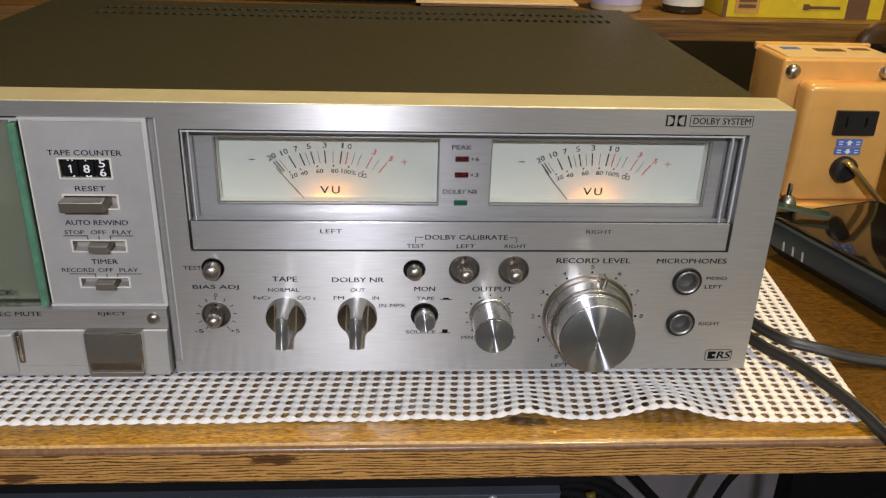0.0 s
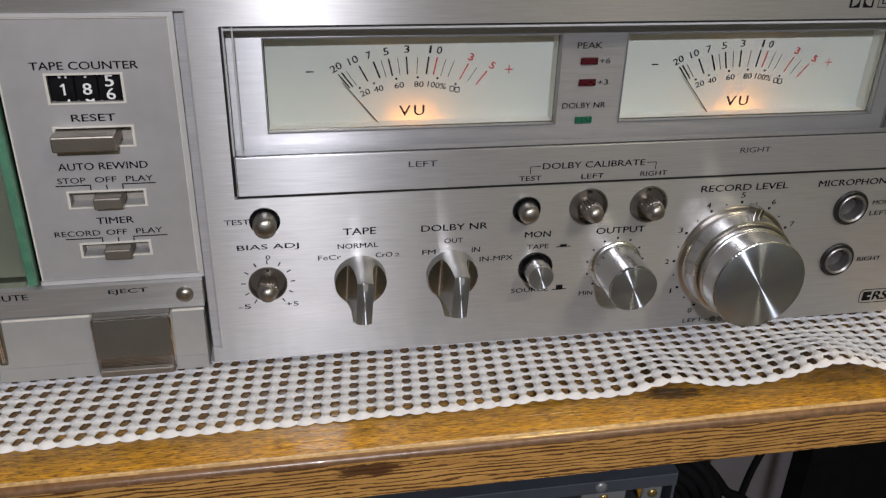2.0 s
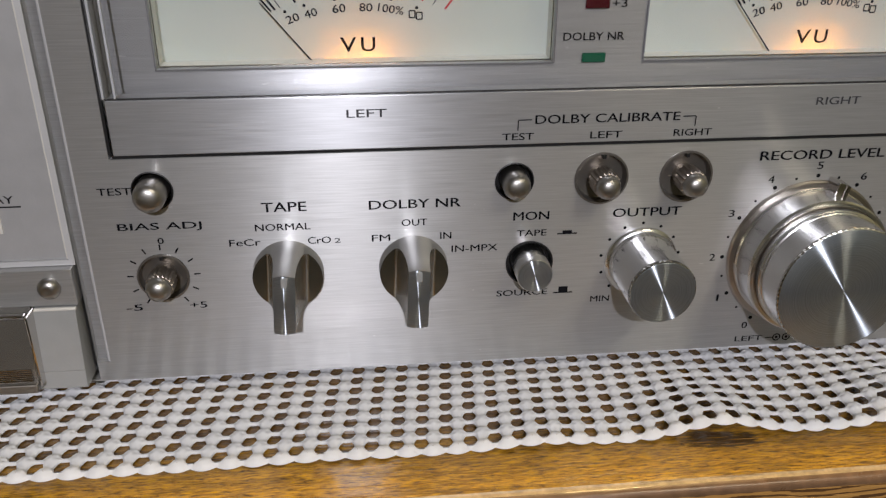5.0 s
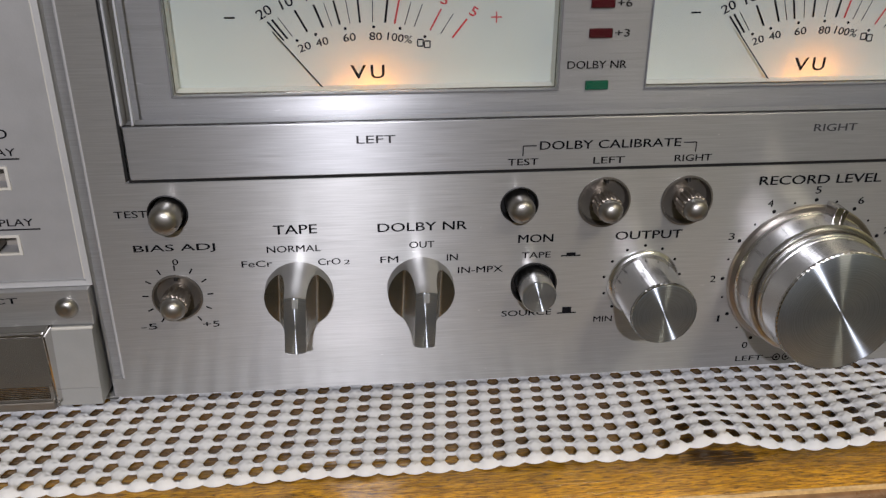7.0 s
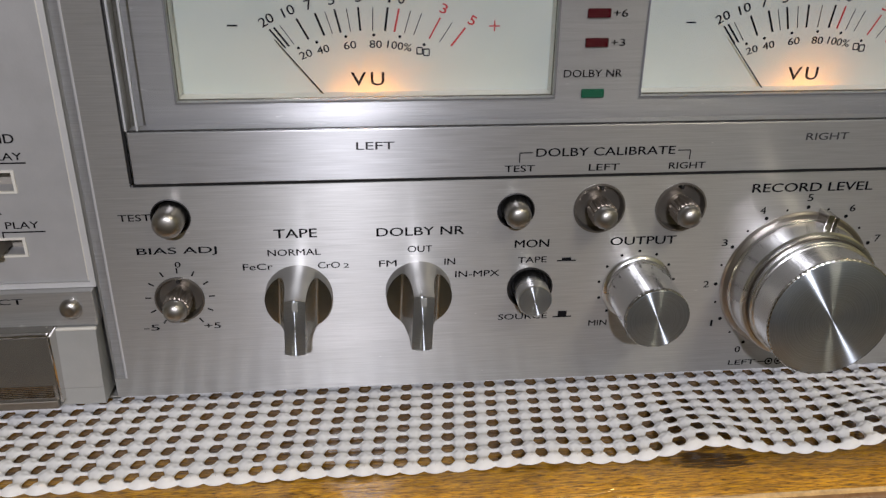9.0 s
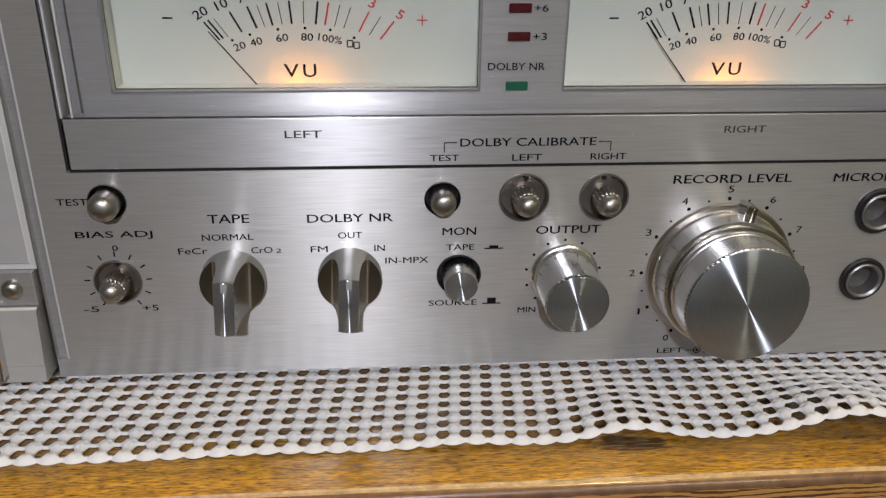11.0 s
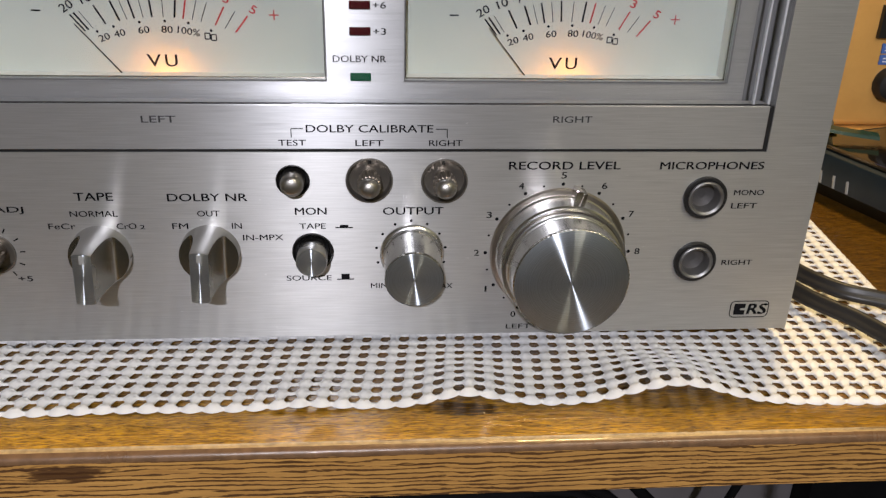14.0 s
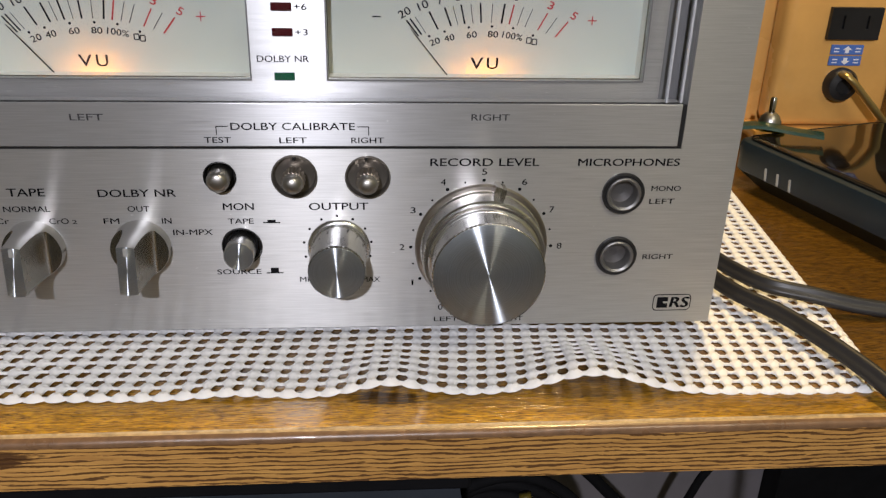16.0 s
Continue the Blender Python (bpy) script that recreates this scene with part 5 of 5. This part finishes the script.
def transformer():
    tr = thing("step_down_transformer", "peach enamel step-down transformer with an outlet and plug", "transformer", place=(-0.0050, 0.0, 0.0055))
    x0, x1, yf = 0.106, 0.196, 0.232
    part("housing", boxed(x0, x1, yf, 0.285, SHELF - 0.006, 0.1095, 0.0025, 3), PEACH, tr, smooth=True)
    part("lid_plate", boxed(x0 + 0.004, x1 - 0.004, yf + 0.004, 0.281, 0.1094, 0.1103, 0.0003), PEACH_TOP, tr, "cream printed top label")
    for xa, xb, ya, yb in ((0.118, 0.132, 0.262, 0.270), (0.142, 0.164, 0.256, 0.266), (0.172, 0.186, 0.262, 0.270)):
        part("label_print", boxed(xa, xb, ya, yb, 0.1100, 0.1106), BLUE if xa < 0.13 else BROWN_CARD, tr)
    part("lip", boxed(x0 - 0.0012, x1 + 0.0012, 0.2815, 0.2860, 0.1060, 0.1118, 0.001), PEACH, tr)
    part("front_box", boxed(0.118, 0.190, 0.212, yf, 0.006, 0.0960, 0.006, 3), PEACH, tr, "rounded front housing", smooth=True)
    part("base_lip", boxed(x0 + 0.002, x1 - 0.001, 0.2060, yf - 0.0005, -0.0010, 0.0058, 0.002, 2), PEACH, tr, "flanged foot of the housing", smooth=True)
    part("red_slot", boxed(0.142, 0.170, 0.2185, 0.2205, 0.0956, 0.0963, 0.0002), ORANGE, tr)
    for x in (0.1135, 0.1840):
        bm = lathe([(0.0052, 0.001), (0.0052, -0.0015), (0.0040, -0.0036), (0.0020, -0.0046), (0, -0.0048)], 24)
        part("screw", bm, PEARL, tr, "chrome domed screw", smooth="all", place=(x, yf - 0.001, 0.1005))
    o = part("outlet", plate(0.1425, 0.1730, 0.0590, 0.0770, 0.2090, 0.2125, [(0.1495, 0.1510, 0.0650, 0.0725), (0.1640, 0.1655, 0.0650, 0.0725)]), BLACK, tr, "black two-slot outlet")
    part("outlet_back", boxed(0.1427, 0.1728, 0.2110, 0.2123, 0.0592, 0.0768), BLACK, o)
    for z0, z1 in ((0.0500, 0.0556), (0.0436, 0.0492)):
        lab = part("blue_label", boxed(0.1475, 0.1670, 0.2112, 0.2122, z0, z1, 0.0002), BLUE, tr, "blue label with white arrow")
        bm = bmesh.new()
        zc, xc = (z0 + z1) / 2, 0.1572
        s = 1 if z0 > 0.047 else -1
        vs = [(xc - 0.0028, zc), (xc, zc + 0.0022 * s), (xc + 0.0028, zc), (xc + 0.0012, zc), (xc + 0.0012, zc - 0.0018 * s), (xc - 0.0012, zc - 0.0018 * s), (xc - 0.0012, zc)]
        bm.faces.new([bm.verts.new((x, 0.2110, z)) for x, z in vs])
        for xa in (0.1492, 0.1622):
            for k in range(2):
                rule(bm, xa, z0 + 0.0018 + 0.0018 * k, xa + 0.0032, z0 + 0.0018 + 0.0018 * k, 0.0007, y=0.2110)
        part("label_print", bm, WHITE_INK, lab)
    g = part("cord_grommet", lathe([(0.0100, 0.0), (0.0100, -0.004), (0.0085, -0.0065), (0.0050, -0.0075), (0.0040, -0.0060), (0, -0.0060)], 32), BLACK, tr, "black cord bush", smooth=True, place=(0.1570, 0.2125, 0.0325))
    part("cord", sweep([(0.155, 0.207, 0.040), (0.1575, 0.201, 0.038), (0.1715, 0.199, 0.024), (0.1885, 0.198, 0.0075), (0.198, 0.196, 0.0), (0.212, 0.190, -0.0030), (0.235, 0.180, -0.0030)], [(0.0026 * math.cos(a) * 1.3, 0.0026 * math.sin(a) * 0.8) for a in np.linspace(0, 5.6, 9)]), COPPER, tr, "olive-brown cord", smooth="all")
    return tr


def bottle(x, y, r, h, body_mat, label_mat, label, label_z):
    b = thing("bottle", label, "bottle", place=(x, y, 0.1195))
    z = lambda prof: [(rr, -zz) for rr, zz in prof]

    def up(bm):
        for v in bm.verts:
            v.co = Vector((v.co.x, v.co.z, -v.co.y))
        return bm

    part("body", up(lathe(z([(0, 0), (r * 0.92, 0), (r, 0.002), (r, h * 0.72), (r * 0.8, h * 0.82), (r * 0.45, h * 0.88), (r * 0.45, h * 0.92), (0, h * 0.92)]), 40)), body_mat, b, smooth=True)
    part("cap", up(lathe(z([(r * 0.5, h * 0.88), (r * 0.52, h * 0.9), (r * 0.52, h), (0, h)]), 32)), WHITE_INK, b, smooth=True)
    part("paper_label", up(lathe(z([(r * 1.004, label_z), (r * 1.012, label_z), (r * 1.012, h * 0.66), (r * 1.004, h * 0.66)]), 40)), label_mat, b, smooth=True)
    return b


def shelf_goods():
    lilac = plain("lilac_label", (0.42, 0.38, 0.55), rough=0.5, vary=0.1)
    bottle(0.021, 0.415, 0.023, 0.085, plain("clear_plastic_bottle", (0.42, 0.36, 0.26), rough=0.2, vary=0.1), lilac, "small bottle with a lilac label on the upper shelf", 0.007)
    bottle(0.082, 0.412, 0.0185, 0.080, plain("brown_bottle", (0.03, 0.02, 0.012), rough=0.15), plain("white_label", (0.62, 0.60, 0.56), rough=0.5), "dark bottle with a white paper label on the upper shelf", 0.007)
    bx = thing("card_box", "yellow cardboard box with brown panels on the upper shelf", "box", place=(0.110, 0.385, 0.1195))
    part("carton", boxed(0.0, 0.146, 0.0, 0.07, 0.0, 0.060, 0.0008), YELLOW, bx)
    part("panel", boxed(0.010, 0.032, -0.0006, 0.0, 0.004, 0.05), plain("tan_print", (0.45, 0.25, 0.06), rough=0.5), bx)
    part("panel", boxed(0.112, 0.132, -0.0006, 0.0, 0.0, 0.060), BROWN_CARD, bx)
    for xa, xb, y0, za, zb in ((0.013, 0.029, -0.0009, 0.0085, 0.0115), (0.013, 0.029, -0.0009, 0.0135, 0.0165), (0.078, 0.106, -0.0004, 0.0085, 0.0110), (0.072, 0.0778, -0.0004, 0.0075, 0.0125), (0.040, 0.066, -0.0004, 0.020, 0.0210)):
        part("print_bar", boxed(xa, xb, y0, y0 + 0.0004, za, zb), BROWN_CARD, bx)
    part("corner_strip", boxed(-0.0006, 0.003, -0.0005, 0.0, 0.0, 0.060), BROWN_CARD, bx)
    # dark roll lying behind the deck on the upper shelf
    roll = tagged(part("dark_roll", tube([(-0.34, 0.44, 0.139), (-0.2, 0.43, 0.140), (-0.06, 0.425, 0.139)], 0.019, 20, 4), BLACK, smooth="all"), "black roll lying on the upper shelf", "roll")
    bk = thing("paper_stack", "flat stack of yellowed papers on the upper shelf", "papers", place=(-0.15, 0.385, 0.1195))
    for k in range(4):
        part("paper_sheet", boxed(-0.004 * k, 0.115 + 0.005 * k, 0.0, 0.03, 0.0022 * k, 0.0022 * k + 0.0018, 0.0002, 1), (PEACH_TOP, GREEN_BOARD, BROWN_CARD, PEACH_TOP)[k], bk)


def suction_cup():
    c = thing("plastic_film_disc", "limp translucent plastic disc hanging under the upper shelf", "plastic disc", place=(0.232, 0.335, 0.103))
    m = clear_pane("translucent_film", (0.50, 0.45, 0.38), 1.3, 0.35)
    bm = lathe([(0.0, -0.004), (0.007, -0.0035), (0.016, -0.001), (0.0215, 0.002), (0.0225, 0.0035)], 36)
    part("disc", bm, m, c, smooth="all")
    part("stem", lathe([(0.004, -0.003), (0.004, -0.010), (0, -0.011)], 20), m, c, smooth=True)


def small_clutter():
    kn = thing("brass_terminal", "small brass thumb terminal beside the transformer", "terminal", place=(0.0965, 0.176, 0.022))
    def up(bm):
        for v in bm.verts:
            v.co = Vector((v.co.x, v.co.z, -v.co.y))
        return bm
    part("thumb_nut", up(lathe([(0, 0), (0.006, 0), (0.006, -0.004), (0.0045, -0.007), (0.0030, -0.0085), (0, -0.0085)], 24)), PEARL, kn, smooth=True)
    part("yellow_washer", up(lathe([(0, 0.0005), (0.0085, 0.0005), (0.0085, 0.0), (0, 0.0)], 24)), YELLOW, kn)
    part("post", up(lathe([(0.0017, -0.008), (0.0017, -0.0165), (0.0010, -0.0175), (0, -0.0175)], 16)), CHROME, kn, smooth=True)
    tg = tagged(part("green_tag", sweep([(0.0760, 0.172, 0.0235), (0.088, 0.168, 0.0250), (0.104, 0.162, 0.0235), (0.118, 0.156, 0.0228)], [(0.0055, 0), (0.0045, 0.0016), (-0.0045, 0.0016), (-0.0055, 0)]), GREEN_TAPE, smooth=True), "glossy green plastic tag lying on the device", "tag")


# ================= under the shelf =================
def lower_chassis():
    ch = thing("open_chassis", "opened steel equipment chassis with circuit boards under the shelf", "chassis", place=(0, 0, 0))
    part("tray", boxed(-0.52, -0.083, 0.006, 0.30, -0.190, -0.188), ZINC, ch)
    part("front_rail", boxed(-0.52, -0.089, 0.000, 0.0015, -0.0874, -0.0803, 0.0004), ZINC, ch, "grey steel front rail")
    part("rail_lip", boxed(-0.52, -0.0885, 0.0015, 0.014, -0.0815, -0.0803), ZINC, ch)
    part("side_wall", boxed(-0.0902, -0.0888, 0.0015, 0.30, -0.188, -0.0816), ZINC, ch)
    part("lid", boxed(-0.52, -0.084, 0.006, 0.30, -0.0802, -0.0640, 0.0015), SOOT, ch, "black lid over the rail")
    part("lid_seam", boxed(-0.52, -0.085, 0.0045, 0.0062, -0.0735, -0.0722, 0.0003), SOOT, ch)
    part("board", boxed(-0.51, -0.086, 0.012, 0.29, -0.128, -0.1264), GREEN_BOARD, ch)
    rng = random.Random(4)
    for i in range(26):
        x = -0.50 + i * 0.0158 + rng.uniform(-0.003, 0.003)
        w, d, h = rng.uniform(0.005, 0.012), rng.uniform(0.006, 0.014), rng.uniform(0.006, 0.022)
        y = rng.uniform(0.014, 0.030)
        part("component", boxed(x, x + w, y, y + d, -0.1264, -0.1264 + h, 0.0006), rng.choice((AMBER, BLACK, BLACK, BLACK, GREEN_BOARD, ZINC, BLACK, BROWN_CARD)), ch)
    for x in (-0.1265, -0.286):
        part("rail_screw", lathe([(0.0030, 0), (0.0028, -0.0008), (0.0012, -0.0013), (0, -0.0013)], 20), ZINC_PALE, ch, smooth="all", place=(x, 0.000, -0.0836))
    for xa, xb in ((-0.134, -0.112), (-0.104, -0.094), (-0.300, -0.282)):
        br = part("bracket", boxed(xa, xb, 0.003, 0.0045, -0.150, -0.0876, 0.0006, 1), ZINC_PALE, ch, "pale zinc bracket")
        part("bracket_flange", boxed(xa, xa + 0.0012, 0.0046, 0.020, -0.150, -0.0890), ZINC_PALE, br)
        part("bracket_screw", lathe([(0.0024, 0), (0.0022, -0.0008), (0.0008, -0.0012), (0, -0.0012)], 18), COPPER, br, smooth="all", place=((xa + xb) / 2, 0.003, -0.0935))
    for xa, xb, za, zb in ((-0.172, -0.150, -0.101, -0.094), (-0.226, -0.212, -0.100, -0.093), (-0.205, -0.199, -0.099, -0.093)):
        part("amber_coil", boxed(xa, xb, 0.006, 0.018, za, zb, 0.0016, 3), AMBER, ch, "amber taped coil", smooth=True)
    part("amber_wire", tube([(-0.106, 0.006, -0.088), (-0.102, 0.006, -0.105), (-0.104, 0.007, -0.15)], 0.0016), AMBER, ch, smooth="all")


def below():
    setting("back_panel", boxed(-0.85, 0.62, 0.305, 0.325, -0.76, -0.0252), GREY_CLOTH, "pale grey back panel below the shelf", "panel")
    setting("side_cabinet", boxed(0.217, 0.60, 0.278, 0.304, -0.76, -0.0252), SOOT, "black cabinet under the shelf", "cabinet")
    tagged(part("black_cable", tube([(-0.050, 0.20, -0.026), (-0.040, 0.20, -0.12), (-0.002, 0.20, -0.205), (0.0333, 0.20, -0.2474), (0.0751, 0.20, -0.2978), (0.112, 0.20, -0.37), (0.12, 0.20, -0.76)], 0.0044), SOOT, smooth="all"), "thick black cable hanging slantwise under the shelf", "cable", group="hanging cables")
    tagged(part("black_cable", tube([(0.153, 0.20, -0.026), (0.140, 0.20, -0.15), (0.122, 0.20, -0.220), (0.1065, 0.20, -0.2523), (0.0947, 0.20, -0.2999), (0.088, 0.20, -0.40), (0.093, 0.20, -0.76)], 0.0030), SOOT, smooth="all"), "thin black cable hanging under the shelf", "cable", group="hanging cables")
    coil = thing("cable_coil", "black cable coiled under the shelf round a yellow lead", "cable coil", place=(-0.052, 0.11, -0.226))
    for k in range(5):
        r = 0.036 + 0.0062 * k
        loop = [(r * math.cos(a), 0.004 * math.sin(3 * a + k), r * math.sin(a)) for a in np.linspace(0, 2 * math.pi, 25)]
        part("loop", tube(loop, 0.0036, 10, 3), SOOT, coil, smooth="all")
    part("yellow_lead", tube([(0.012, -0.006, 0.055), (0.018, -0.008, 0.030), (0.030, -0.008, 0.006), (0.034, -0.006, -0.03), (0.030, 0.0, -0.08)], 0.0036), AMBER_DULL, coil, "yellow lead", smooth="all")
    part("coil_tail", tube([(0.0, 0.0, -0.058), (-0.02, 0.0, -0.2), (-0.02, 0.0, -0.53)], 0.0036), RUBBER, coil, smooth="all")


room()
shelf_unit()
upper_shelf()
cassette_deck()
mesh_mat()
twin_cord("power_cord", [(-0.10, 0.40, -0.001), (-0.03, 0.34, -0.001), (0.004, 0.22, 0.000), (0.012, 0.10, 0.002), (0.0205, 0.051, 0.003), (0.031, 0.0275, 0.003), (0.047, 0.0185, 0.002), (0.078, 0.0115, -0.002), (0.14, 0.004, -0.003), (0.30, -0.01, -0.003)], "black twin-core power cord lying across the mat")
twin_cord("power_cord", [(-0.12, 0.42, -0.001), (-0.04, 0.35, -0.001), (-0.001, 0.24, -0.001), (0.004, 0.10, 0.001), (0.0140, 0.0290, 0.003), (0.029, 0.0000, 0.003), (0.0395, -0.0265, 0.002), (0.047, -0.0480, -0.001), (0.056, -0.070, -0.010), (0.064, -0.085, -0.05), (0.066, -0.088, -0.2), (0.066, -0.088, -0.75)], "black twin-core power cord hanging over the shelf edge")
black_device()
transformer()
shelf_goods()
suction_cup()
small_clutter()
lower_chassis()
below()
